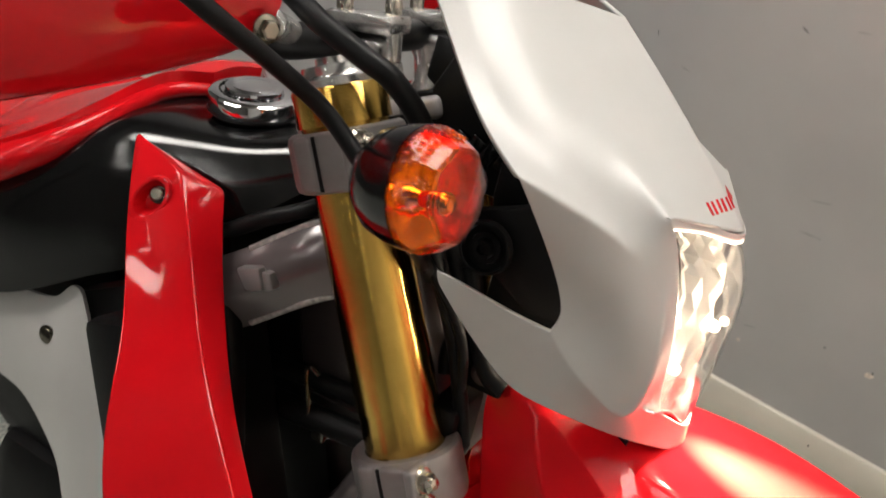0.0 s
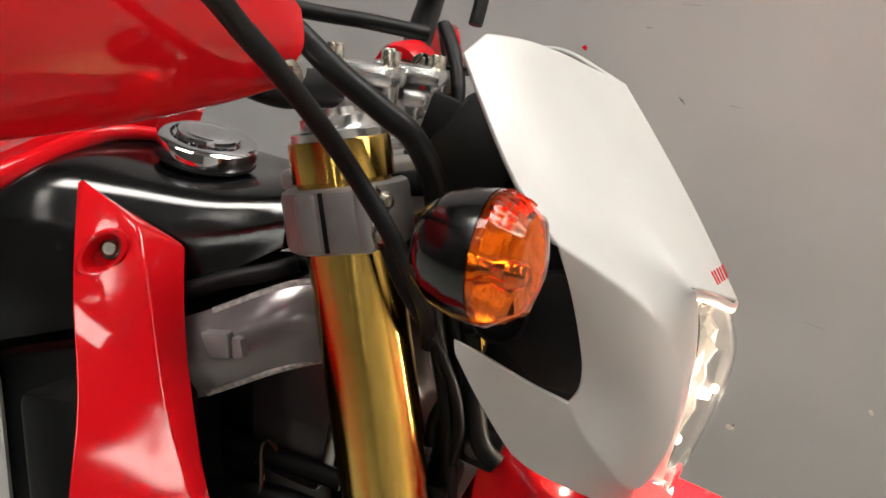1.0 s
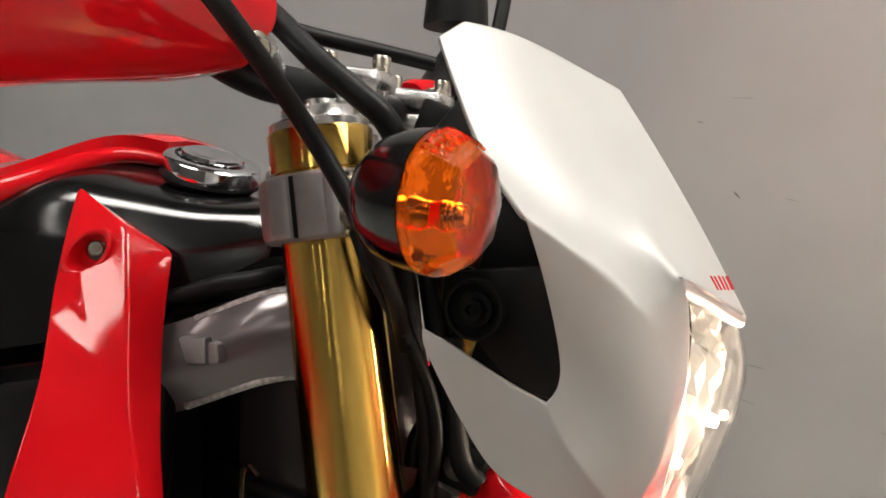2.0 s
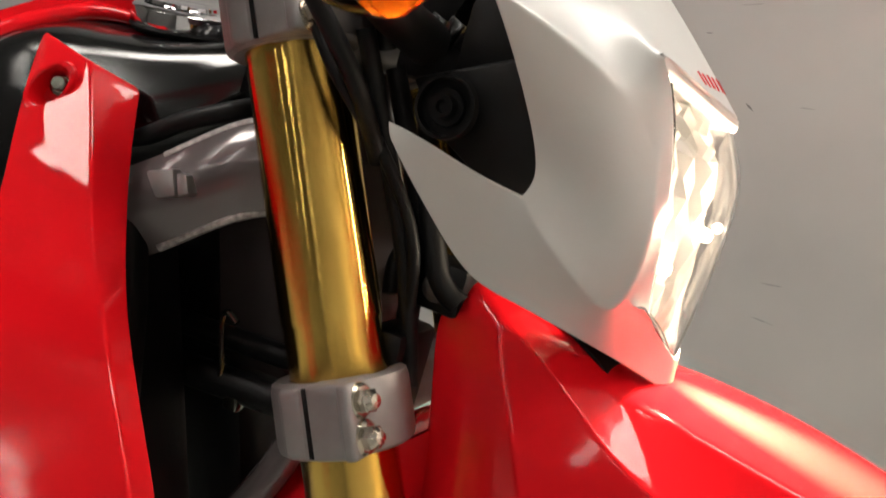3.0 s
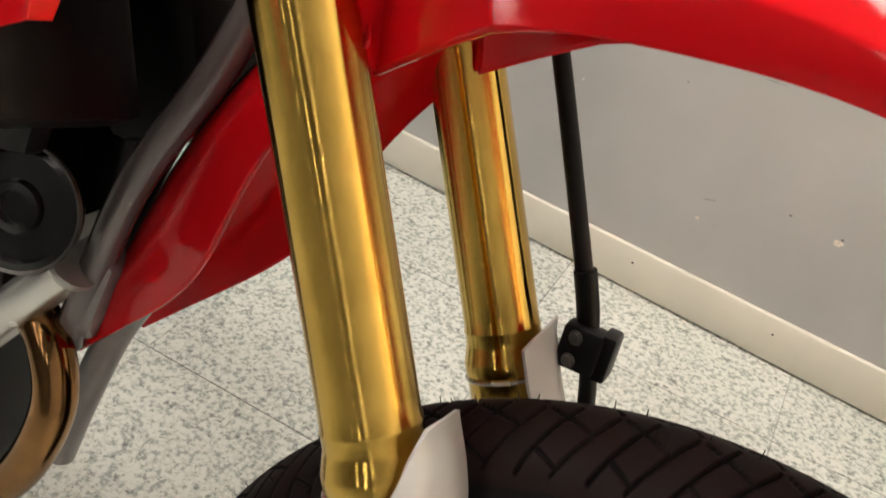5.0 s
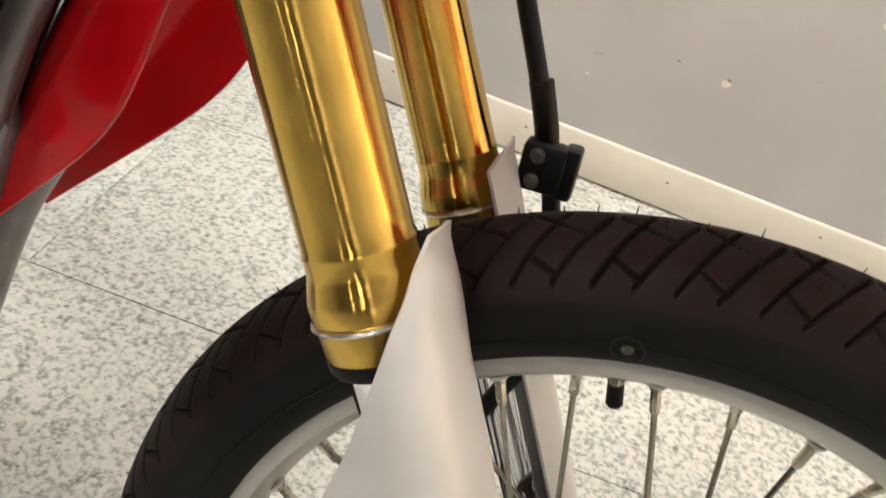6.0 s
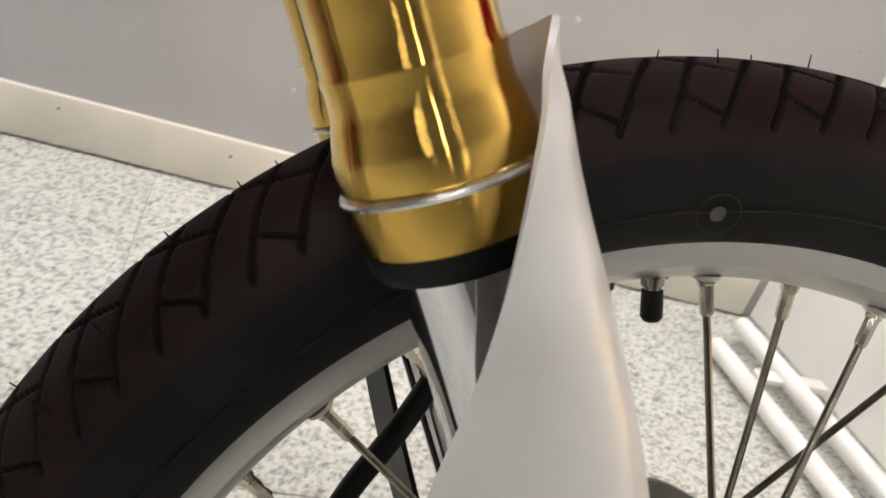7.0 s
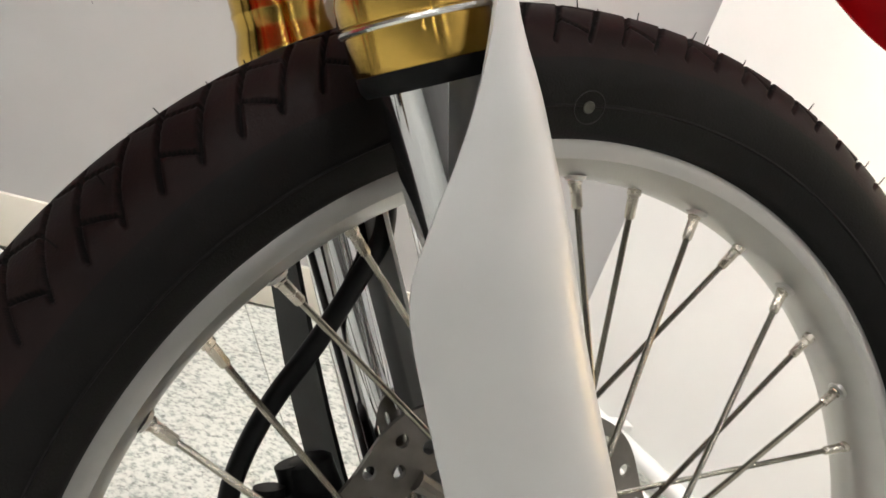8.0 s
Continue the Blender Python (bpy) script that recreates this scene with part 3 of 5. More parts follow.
lower = clamp("lower_clamp", 0.606, 0.647, "grey cast aluminium lower fork clamp")
upper = clamp("upper_clamp", 0.826, 0.864, "grey cast aluminium upper fork clamp")
part("steering_stem", lathe([(0.022, 0.62), (0.022, 0.815)], Vector((FORK_X - 0.03, 0, 0.348)), FD, 32), FRAME, bike)
part("head_tube", lathe([(0.024, 0.664), (0.034, 0.664), (0.036, 0.690), (0.033, 0.700), (0.033, 0.785), (0.036, 0.792), (0.036, 0.812), (0.024, 0.814)], Vector((FORK_X - 0.03, 0, 0.348)), FD, 40), FRAME, bike, "metallic grey steering head")

# ---- fork guards ----
GUARD_TOP = [(0.358, 0.030, -0.040), (0.364, 0.036, -0.028), (0.367, 0.039, -0.006), (0.369, 0.040, 0.008), (0.369, 0.039, 0.014)]
GUARD = [
    (0.356, (0.030, -0.040), (0.037, -0.016), (0.0385, 0.002), (0.036, 0.014), (0.031, 0.021)),
    (0.345, (0.030, -0.040), (0.0375, -0.014), (0.0385, 0.004), (0.034, 0.020), (0.026, 0.027)),
    (0.330, (0.030, -0.040), (0.0375, -0.010), (0.0370, 0.009), (0.029, 0.028), (0.017, 0.034)),
    (0.312, (0.030, -0.036), (0.0375, -0.006), (0.0335, 0.020), (0.022, 0.036), (0.007, 0.038)),
    (0.295, (0.026, -0.036), (0.0375, -0.004), (0.0310, 0.028), (0.015, 0.042), (-0.003, 0.040)),
    (0.276, (0.024, -0.036), (0.0375, -0.003), (0.029, 0.032), (0.007, 0.0445), (-0.016, 0.0405)),
    (0.255, (0.024, -0.036), (0.0370, -0.002), (0.028, 0.034), (0.001, 0.0465), (-0.033, 0.0418)),
    (0.231, (0.024, -0.036), (0.036, 0.000), (0.026, 0.036), (-0.005, 0.049), (-0.047, 0.042)),
    (0.190, (0.024, -0.036), (0.034, 0.000), (0.022, 0.038), (-0.009, 0.049), (-0.050, 0.041)),
    (0.131, (0.024, -0.036), (0.034, -0.002), (0.022, 0.038), (-0.010, 0.048), (-0.050, 0.040)),
    (0.060, (0.024, -0.036), (0.034, -0.004), (0.022, 0.038), (-0.010, 0.048), (-0.046, 0.040)),
    (-0.050, (0.024, -0.036), (0.034, -0.004), (0.022, 0.036), (-0.006, 0.046), (-0.040, 0.040)),
]
for side in (-1, 1):
    lim = -1.0 if side < 0 else -0.010
    net = [[local(s, max(f, lim), o, side) for s, f, o in GUARD_TOP]] + [[local(s, max(f, lim), o, side) for f, o in cols] for s, *cols in GUARD]
    part("fork_guard", sheet(net, 0.0024, 5, side > 0), WHITE, bike, "white plastic fork guard", 50)
part("guard_strip", sheet([[local(0.27, -0.030, 0.034, 1), local(0.27, -0.024, -0.006, 1)], [local(0.12, -0.046, 0.036, 1), local(0.12, -0.034, -0.006, 1)], [local(-0.03, -0.046, 0.036, 1), local(-0.03, -0.034, -0.006, 1)]], 0.003, 4), BLACK, bike, "black plastic strip behind the fork leg")

# ---- front fender ----
FENDER = [
    [(-0.2545, -0.072, 0.848), (-0.2655, -0.068, 0.921), (-0.2820, -0.066, 0.9745), (-0.272, -0.062, 0.990), (-0.266, -0.056, 1.000), (-0.262, 0.0, 1.000)],
    [(-0.2200, -0.0870, 0.870), (-0.2400, -0.0830, 0.9345), (-0.2680, -0.068, 0.9880), (-0.264, -0.060, 0.996), (-0.262, -0.052, 1.000), (-0.257, 0.0, 0.999)],
    [(-0.187, -0.1010, 0.8886), (-0.2155, -0.0965, 0.9480), (-0.252, -0.071, 0.9950), (-0.254, -0.060, 0.997), (-0.257, -0.048, 0.999), (-0.250, 0.0, 0.997)],
    [(-0.172, -0.0985, 0.8935), (-0.187, -0.0935, 0.9350), (-0.199, -0.081, 0.9705), (-0.208, -0.064, 0.980), (-0.217, -0.048, 0.987), (-0.212, 0.0, 0.988)],
    [(-0.158, -0.0970, 0.897), (-0.160, -0.0955, 0.922), (-0.163, -0.088, 0.9450), (-0.176, -0.070, 0.962), (-0.190, -0.050, 0.976), (-0.188, 0.0, 0.980)],
    [(-0.142, -0.0960, 0.8998), (-0.135, -0.0990, 0.9170), (-0.1290, -0.0955, 0.9345), (-0.151, -0.0745, 0.9540), (-0.1755, -0.0535, 0.9715), (-0.173, 0.0, 0.976)],
    [(-0.079, -0.092, 0.905), (-0.083, -0.096, 0.919), (-0.088, -0.096, 0.932), (-0.099, -0.085, 0.9485), (-0.111, -0.074, 0.9655), (-0.111, 0.0, 0.9655)],
    [(-0.004, -0.088, 0.903), (-0.014, -0.093, 0.914), (-0.026, -0.093, 0.9265), (-0.037, -0.083, 0.942), (-0.050, -0.072, 0.9580), (-0.050, 0.0, 0.9580)],
    [(0.120, -0.086, 0.868), (0.106, -0.092, 0.886), (0.096, -0.088, 0.898), (0.086, -0.076, 0.912), (0.078, -0.064, 0.926), (0.080, 0.0, 0.928)],
    [(0.222, -0.078, 0.797), (0.212, -0.080, 0.822), (0.202, -0.072, 0.848), (0.196, -0.058, 0.860), (0.192, -0.044, 0.870), (0.200, 0.0, 0.876)],
    [(0.275, -0.064, 0.765), (0.270, -0.062, 0.786), (0.266, -0.054, 0.806), (0.264, -0.044, 0.814), (0.262, -0.032, 0.820), (0.268, 0.0, 0.826)],
    [(0.308, -0.034, 0.746), (0.306, -0.032, 0.772), (0.308, -0.026, 0.780), (0.308, -0.020, 0.786), (0.308, -0.014, 0.790), (0.312, 0.0, 0.794)],
]
FENDER = both(FENDER)
ridge = [[r[k] for r in FENDER] for k in range(11)]
fender_lines = [(ridge[2][2:6], 0.72), (ridge[8][2:6], 0.72), (ridge[2][5:], 0.46), (ridge[8][5:], 0.46), (ridge[4][5:], 0.5), (ridge[6][5:], 0.5), (FENDER[2][:3], 0.7), (FENDER[2][8:], 0.7)]
fender_lines += [(FENDER[5][2:5], 0.55), (FENDER[5][6:9], 0.55)]
fender = moulded("front_fender", [FENDER], fender_lines, RED, bike, "glossy red plastic front fender", 0.0028, False, 4)
GUSSET = []
for x, y, z, run in ((-0.2550, -0.0715, 0.850, 0.552), (-0.2580, -0.0700, 0.872, 0.568), (-0.2620, -0.0690, 0.894, 0.586), (-0.2650, -0.0685, 0.910, 0.601)):
    rear = on_fork(run, -1, 0.020, -0.010)
    GUSSET.append([(x, y, z), tuple(Vector((x, y, z)).lerp(rear, 0.5)), tuple(rear)])
part("fender_gusset", sheet(GUSSET, 0.0024, 4), RED, fender)
part("fender_gusset", sheet(mirror(GUSSET), 0.0024, 4, True), RED, fender)
part("top_pad", sheet(both([[(x, y + 0.006, z + dz), (x - 0.004, y * 0.5, z + dz + 0.006), (x, 0.0, z + dz + 0.008)] for (x, y, z), dz in zip([r[4] for r in FENDER[:6]], (0.000, 0.001, 0.002, 0.003, 0.002, -0.003))]), 0.002, 4), BLACK, bike, "black plastic pad between fender and cowl")
TAIL = [
    [(-0.252, -0.090, 0.866), (-0.268, -0.068, 0.884), (-0.290, -0.030, 0.892), (-0.300, 0.0, 0.895)],
    [(-0.314, -0.080, 0.786), (-0.340, -0.063, 0.812), (-0.362, -0.030, 0.832), (-0.370, 0.0, 0.838)],
    [(-0.338, -0.066, 0.692), (-0.380, -0.053, 0.721), (-0.410, -0.028, 0.744), (-0.418, 0.0, 0.752)],
    [(-0.398, -0.050, 0.636), (-0.428, -0.040, 0.648), (-0.446, -0.020, 0.662), (-0.452, 0.0, 0.668)],
    [(-0.458, -0.034, 0.582), (-0.466, -0.024, 0.588), (-0.472, -0.012, 0.594), (-0.474, 0.0, 0.597)],
]
moulded("fender_tail", [both(TAIL)], [([r[1] for r in TAIL], 0.5), ([(r[1][0], -r[1][1], r[1][2]) for r in TAIL], 0.5)], RED, bike, "red plastic rear flap of the front fender", 0.0026, False, 4)

# ---- headlight cowl ----
UPPER = [
    [(-0.361, -0.105, 1.222), (-0.356, -0.090, 1.235), (-0.338, -0.070, 1.239), (-0.318, -0.045, 1.237), (-0.279, 0.000, 1.230)],
    [(-0.332, -0.118, 1.193), (-0.323, -0.108, 1.196), (-0.302, -0.088, 1.199), (-0.280, -0.055, 1.198), (-0.241, 0.000, 1.199)],
    [(-0.305, -0.128, 1.167), (-0.297, -0.118, 1.168), (-0.269, -0.100, 1.171), (-0.242, -0.067, 1.169), (-0.203, 0.000, 1.165)],
    [(-0.274, -0.135, 1.148), (-0.2364, -0.1175, 1.1353), (-0.2115, -0.0995, 1.1228), (-0.1985, -0.0865, 1.1420), (-0.164, 0.000, 1.125)],
]
SIDE = [
    [(-0.274, -0.135, 1.148), (-0.2364, -0.1175, 1.1353), (-0.2115, -0.0995, 1.1228), (-0.188, -0.083, 1.099)],
    [(-0.259, -0.127, 1.125), (-0.229, -0.1105, 1.103), (-0.205, -0.099, 1.093), (-0.182, -0.084, 1.080)],
    [(-0.243, -0.108, 1.090), (-0.218, -0.100, 1.075), (-0.196, -0.095, 1.065), (-0.177, -0.084, 1.058)],
    [(-0.234, -0.105, 1.068), (-0.218, -0.100, 1.052), (-0.195, -0.093, 1.038), (-0.176, -0.084, 1.034)],
    [(-0.239, -0.107, 1.057), (-0.226, -0.104, 1.041), (-0.204, -0.097, 1.025), (-0.182, -0.083, 1.007)],
]
TOOTH = [
    [(-0.309, -0.129, 1.074), (-0.299, -0.126, 1.072), (-0.283, -0.122, 1.068), (-0.259, -0.112, 1.060), (-0.239, -0.107, 1.057), (-0.226, -0.104, 1.041), (-0.204, -0.097, 1.025), (-0.182, -0.083, 1.007)],
    [(-0.308, -0.129, 1.070), (-0.296, -0.125, 1.060), (-0.279, -0.119, 1.050), (-0.256, -0.109, 1.032), (-0.241, -0.104, 1.028), (-0.225, -0.097, 1.020), (-0.203, -0.086, 1.009), (-0.182, -0.074, 0.997)],
    [(-0.306, -0.128, 1.066), (-0.294, -0.123, 1.051), (-0.280, -0.116, 1.035), (-0.258, -0.104, 1.010), (-0.239, -0.100, 1.005), (-0.221, -0.092, 1.001), (-0.201, -0.078, 0.994), (-0.179, -0.060, 0.986)],
]
STRIP = [
    [(-0.2115, -0.0995, 1.1228), (-0.1985, -0.0865, 1.1420)],
    [(-0.188, -0.083, 1.099), (-0.1905, -0.0785, 1.1280)],
    [(-0.182, -0.084, 1.080), (-0.1815, -0.0735, 1.1000)],
    [(-0.177, -0.084, 1.058), (-0.1755, -0.0690, 1.0720)],
    [(-0.176, -0.084, 1.034), (-0.1725, -0.0650, 1.0460)],
    [(-0.182, -0.083, 1.007), (-0.1705, -0.0615, 1.0165)],
]
CHIN = [
    [(-0.182, -0.083, 1.007), (-0.1705, -0.0615, 1.0165)],
    [(-0.182, -0.074, 0.997), (-0.1670, -0.0500, 1.0080)],
    [(-0.179, -0.060, 0.986), (-0.163, -0.036, 1.000)],
    [(-0.158, -0.025, 0.972), (-0.156, -0.018, 0.990)],
    [(-0.148, 0.000, 0.963), (-0.152, 0.000, 0.982)],
]
cowl_nets = [both(UPPER), SIDE, TOOTH, STRIP, CHIN, mirror(SIDE), mirror(TOOTH), mirror(STRIP), mirror(CHIN)]
half_lines = [
    ([r[1] for r in UPPER[:3]] + [UPPER[3][0]], 0.8),
    (UPPER[0][1:], 0.4),
    ([r[3] for r in UPPER], 0.45),
    ([r[4] for r in UPPER], 0.7),
    (SIDE[0], 0.9),
    ([r[3] for r in SIDE], 0.95),
    (SIDE[4], 0.9),
    ([r[1] for r in STRIP], 0.8),
]
cowl_lines = half_lines + [([(x, -y, z) for x, y, z in line], hard) for line, hard in half_lines]
cowl = moulded("headlight_cowl", cowl_nets, cowl_lines, WHITE, bike, "white plastic headlight cowl", 0.003, False, 5)
BROW = [[(-0.1985, -0.086, 1.1415), (-0.184, -0.045, 1.134), (-0.164, 0.0, 1.124)], [(-0.196, -0.079, 1.133), (-0.183, -0.043, 1.127), (-0.166, 0.0, 1.117)], [(-0.215, -0.076, 1.133), (-0.205, -0.040, 1.127), (-0.190, 0.0, 1.117)]]
part("cowl_brow", sheet(both(BROW), 0.002, 5), WHITE, cowl, "", 60)

# headlight in the cowl
LENSNET = [
    [(-0.1915, -0.0780, 1.130), (-0.181, -0.040, 1.126), (-0.165, 0.000, 1.117)],
    [(-0.1830, -0.0745, 1.107), (-0.168, -0.037, 1.104), (-0.152, 0.000, 1.090)],
    [(-0.1735, -0.0670, 1.056), (-0.161, -0.034, 1.053), (-0.150, 0.000, 1.047)],
    [(-0.1700, -0.0615, 1.017), (-0.163, -0.030, 1.003), (-0.155, 0.000, 0.985)],
]
FACETS = []
for r in range(13):
    v = r / 12
    row = []
    for k in range(21):
        u = -1 + k / 10
        a, b = LENSNET[min(int(v * 3), 2)], LENSNET[min(int(v * 3), 2) + 1]
        f = v * 3 - min(int(v * 3), 2)
        edge, mid = Vector(a[0]).lerp(Vector(b[0]), f), Vector(a[2]).lerp(Vector(b[2]), f)
        q = mid.lerp(edge, abs(u))
        step = (0.011 if k % 3 == 1 else 0.0) + (0.003 if (r + k // 2) % 2 else 0.0) + random.uniform(-0.0015, 0.0015)
        row.append((q.x - 0.006 - step - 0.005 * (1 - u * u), edge.y * 0.96 * -u, q.z + random.uniform(-0.001, 0.001)))
    FACETS.append(row)
facet_bm = bmesh.new()
fv = [[facet_bm.verts.new(q) for q in row] for row in FACETS]
for a, b in zip(fv, fv[1:]):
    for k in range(20):
        facet_bm.faces.new((a[k], a[k + 1], b[k + 1], b[k]))
bmesh.ops.solidify(facet_bm, geom=facet_bm.faces[:], thickness=0.001)
headlight = part("headlight", facet_bm, LAMPBOWL, bike, "lit headlight with a clear lens", 4)
lens = part("headlight_lens", sheet(both(LENSNET), 0.002, 6), CLEAR, headlight, "clear plastic lens", 60)
lens.visible_shadow = False
part("lens_floor", sheet(both([[(-0.170, -0.074, 1.020), (-0.165, -0.034, 1.004), (-0.157, 0.0, 0.987)], [(-0.205, -0.070, 1.016), (-0.200, -0.034, 1.000), (-0.195, 0.0, 0.990)]]), 0.0015, 4), REFLECT, headlight)
part("bulb", lathe([(0.0001, 0.010), (0.003, 0.009), (0.004, 0.006), (0.004, 0.0), (0.006, -0.004)], (-0.168, 0, 1.058), (1, 0, 0), 20), BULB, headlight, "glowing headlight bulb")
# second emitter added only to brighten the lens, besides the one real bulb
part("added_glow_bulb", lathe([(0.0001, 0.016), (0.003, 0.015), (0.004, 0.010), (0.004, 0.0)], (-0.184, -0.040, 1.038), (1, -0.3, 0), 16), BULB, headlight, "added small glowing bulb to brighten the lens")
part("light_housing", join(box(-0.268, 0, 1.075, 0.070, 0.125, 0.11, 0.012), box(-0.285, 0, 1.125, 0.06, 0.13, 0.06, 0.01)), BLACK, bike, "black plastic headlight housing")
part("housing_plate", slab([(-0.325, -0.086, 1.098), (-0.262, -0.088, 1.125), (-0.236, -0.088, 1.09), (-0.232, -0.088, 1.055), (-0.262, -0.088, 1.052), (-0.305, -0.088, 1.075)], (0, 0.012, 0), 0.003), BLACK, bike)
part("housing_bolt", join(lathe([(0.0001, 0.002), (0.0098, 0.002), (0.0105, 0)], (-0.294, -0.0985, 1.088), (0, -1, 0), 32), lathe([(0.0001, 0.003), (0.003, 0.003), (0.0035, 0.006), (0.0058, 0.006), (0.0065, 0)], (-0.294, -0.100, 1.088), (0, -1, 0), 24), lathe([(0.0145, 0.0), (0.0150, 0.005), (0.0168, 0.005), (0.0175, 0)], (-0.294, -0.0985, 1.088), (0, -1, 0), 32)), BLACK, bike, "dark bolt in a rubber grommet")
lamp = bpy.data.lights.new("headlight_lamp", "POINT")
lamp.energy, lamp.color, lamp.shadow_soft_size = 7.0, (1.0, 0.80, 0.58), 0.003
lamp_ob = new("headlight_lamp", lamp)
lamp_ob.parent = bike
lamp_ob.location = (-0.157, 0, 1.064)

dipped = bpy.data.lights.new("dipped_beam_lamp", "SPOT")
dipped.energy, dipped.color, dipped.shadow_soft_size = 350.0, (1.0, 0.62, 0.20), 0.003
dipped.spot_size, dipped.spot_blend = radians(86), 1.0
dipped_ob = new("dipped_beam_lamp", dipped)
dipped_ob.parent = bike
dipped_ob.matrix_basis = look((-0.157, 0, 1.062), (-0.157 + 0.66, 0, 1.062 - 0.75)) @ Matrix.Diagonal((0.40, 1, 1, 1))

beam = bpy.data.lights.new("main_beam_lamp", "SPOT")
beam.energy, beam.color, beam.shadow_soft_size = 25.0, (1.0, 0.80, 0.55), 0.01
beam.spot_size, beam.spot_blend = radians(80), 0.9
beam_ob = new("main_beam_lamp", beam)
beam_ob.parent = bike
beam_ob.matrix_basis = look((-0.157, 0, 1.062), (1.0, 0, 0.85))

# maker's lettering on the cowl, as plain bars
dg = bpy.context.evaluated_depsgraph_get()
for k in range(5):
    y = -0.0270 + 0.0135 * k
    hit, at, normal, face = cowl.ray_cast(Vector((0.1, y, 1.168)), Vector((-1, 0, -0.10)), depsgraph=dg)
    if hit:
        turn = normal.to_track_quat("Z", "Y").to_matrix().to_4x4()
        up_way = (Vector((0, 0, 1)) - normal * normal.z).normalized()
        turn = Matrix((up_way.cross(normal), up_way, normal)).transposed().to_4x4()
        for dx in (-0.0032, 0.0032):
            part("lettering_bar", box(dx, 0, 0, 0.0030, 0.0090, 0.0008, 0.0002, Matrix.Translation(at) @ turn), RED, cowl, "red lettering bar")

# ---- turn signals ----


def turn_signal(side):
    o = Vector((-0.293, side * 0.205, 1.147))
    ax = Vector((0.96, side * 0.12, 0.20)).normalized()
    shell = lathe([(0.0001, -0.036), (0.010, -0.0355), (0.020, -0.031), (0.027, -0.022), (0.0305, -0.010), (0.0315, 0.0), (0.0290, 0.0005)], o, ax, 40, False, False)
    sig = part("turn_signal", shell, TANK, bike, "black turn signal with an orange lens")
    lp = [(0.0312, 0.0005), (0.0314, 0.0045), (0.0300, 0.0085), (0.0235, 0.0190), (0.0215, 0.0205), (0.0100, 0.0240), (0.0001, 0.0250)]
    lens_bm = lathe(lp + [(0.0001, 0.0008), (0.0300, 0.0006)], o, ax, 48)
    side_way = ax.cross(Vector((0, 0, 1))).normalized()
    top_way = side_way.cross(ax)
    for v in lens_bm.verts:
        w = v.co - o
        h = w.dot(ax)
        if h > 0.006:
            turn = (math.atan2(w.dot(top_way), w.dot(side_way)) + radians(10)) % radians(45) - radians(22.5)
            v.co = o + ax * h + (w - ax * h) * (math.cos(radians(22.5)) / math.cos(turn) * 1.04)
    lens_ob = part("lens", lens_bm, ORANGE, sig, "orange faceted lens", 14)
    lens_ob.visible_shadow = False
    part("reflector", lathe([(0.0300, 0.0001), (0.0240, -0.0040), (0.0180, -0.0030), (0.0120, -0.0075), (0.0060, -0.0060), (0.0001, -0.0100)], o, ax, 14, False, False), REFLECT, sig, "", 5)
    part("bulb", lathe([(0.0001, 0.0150), (0.0035, 0.0140), (0.0055, 0.0105), (0.0055, 0.0060), (0.0040, 0.0020), (0.0040, -0.0050)], o + side_way * 0.002 - top_way * 0.004, ax, 18), CHROME, sig, "bulb behind the lens")
    for row in range(3):
        for k in range(10):
            a = radians(42 + 8 * k)
            d = top_way * math.sin(a) - side_way * side * math.cos(a)
            h, rad = 0.0030 + 0.0042 * row, 0.0312 - 0.0013 * row
            part("lens_rib", tube([o + ax * h + d * rad, o + ax * (h + 0.0028) + d * (rad - 0.0006 - 0.0004 * row)], 0.0008, 6, 1, None, False), ORANGE, lens_ob)
    part("stalk", tube([o - ax * 0.020 + Vector((0, -side * 0.02, -0.004)), Vector((-0.318, side * 0.150, 1.128)), Vector((-0.322, side * 0.085, 1.118))], [0.014, 0.011, 0.013], 16), BLACK, sig, "black rubber stalk")


turn_signal(-1)

# ---- radiator shrouds, tank and frame ----
SHROUD = [
    [(-0.592, -0.090, 1.057), (-0.590, -0.090, 1.0605), (-0.587, -0.0905, 1.0605), (-0.583, -0.0895, 1.058)],
    [(-0.566, -0.118, 1.033), (-0.555, -0.121, 1.037), (-0.5334, -0.1048, 1.0536), (-0.5075, -0.0846, 1.044)],
    [(-0.5346, -0.148, 0.9972), (-0.5138, -0.144, 1.0051), (-0.4901, -0.131, 1.011), (-0.4833, -0.107, 1.004)],
    [(-0.4880, -0.188, 0.9728), (-0.4640, -0.1610, 0.9745), (-0.457, -0.155, 0.974), (-0.4507, -0.134, 0.974)],
    [(-0.4477, -0.242, 0.9323), (-0.4225, -0.215, 0.9398), (-0.402, -0.191, 0.945), (-0.4132, -0.164, 0.9403)],
    [(-0.416, -0.260, 0.885), (-0.375, -0.240, 0.897), (-0.343, -0.225, 0.907), (-0.352, -0.200, 0.900)],
    [(-0.390, -0.270, 0.846), (-0.345, -0.250, 0.860), (-0.320, -0.230, 0.870), (-0.321, -0.212, 0.867)],
    [(-0.387, -0.265, 0.812), (-0.345, -0.245, 0.836), (-0.321, -0.230, 0.851), (-0.323, -0.216, 0.851)],
]
shroud = moulded("radiator_shroud", [SHROUD], [([r[1] for r in SHROUD[1:4]], 0.6), ([r[2] for r in SHROUD[:4]], 0.65), ([r[2] for r in SHROUD[3:]], 0.7), (SHROUD[1][2:], 0.95)], RED, bike, "glossy red radiator shroud", 0.003, False, 5)
FARSHROUD = [[(x, 0.06 - y * 0.9, z) for x, y, z in r] for r in SHROUD]
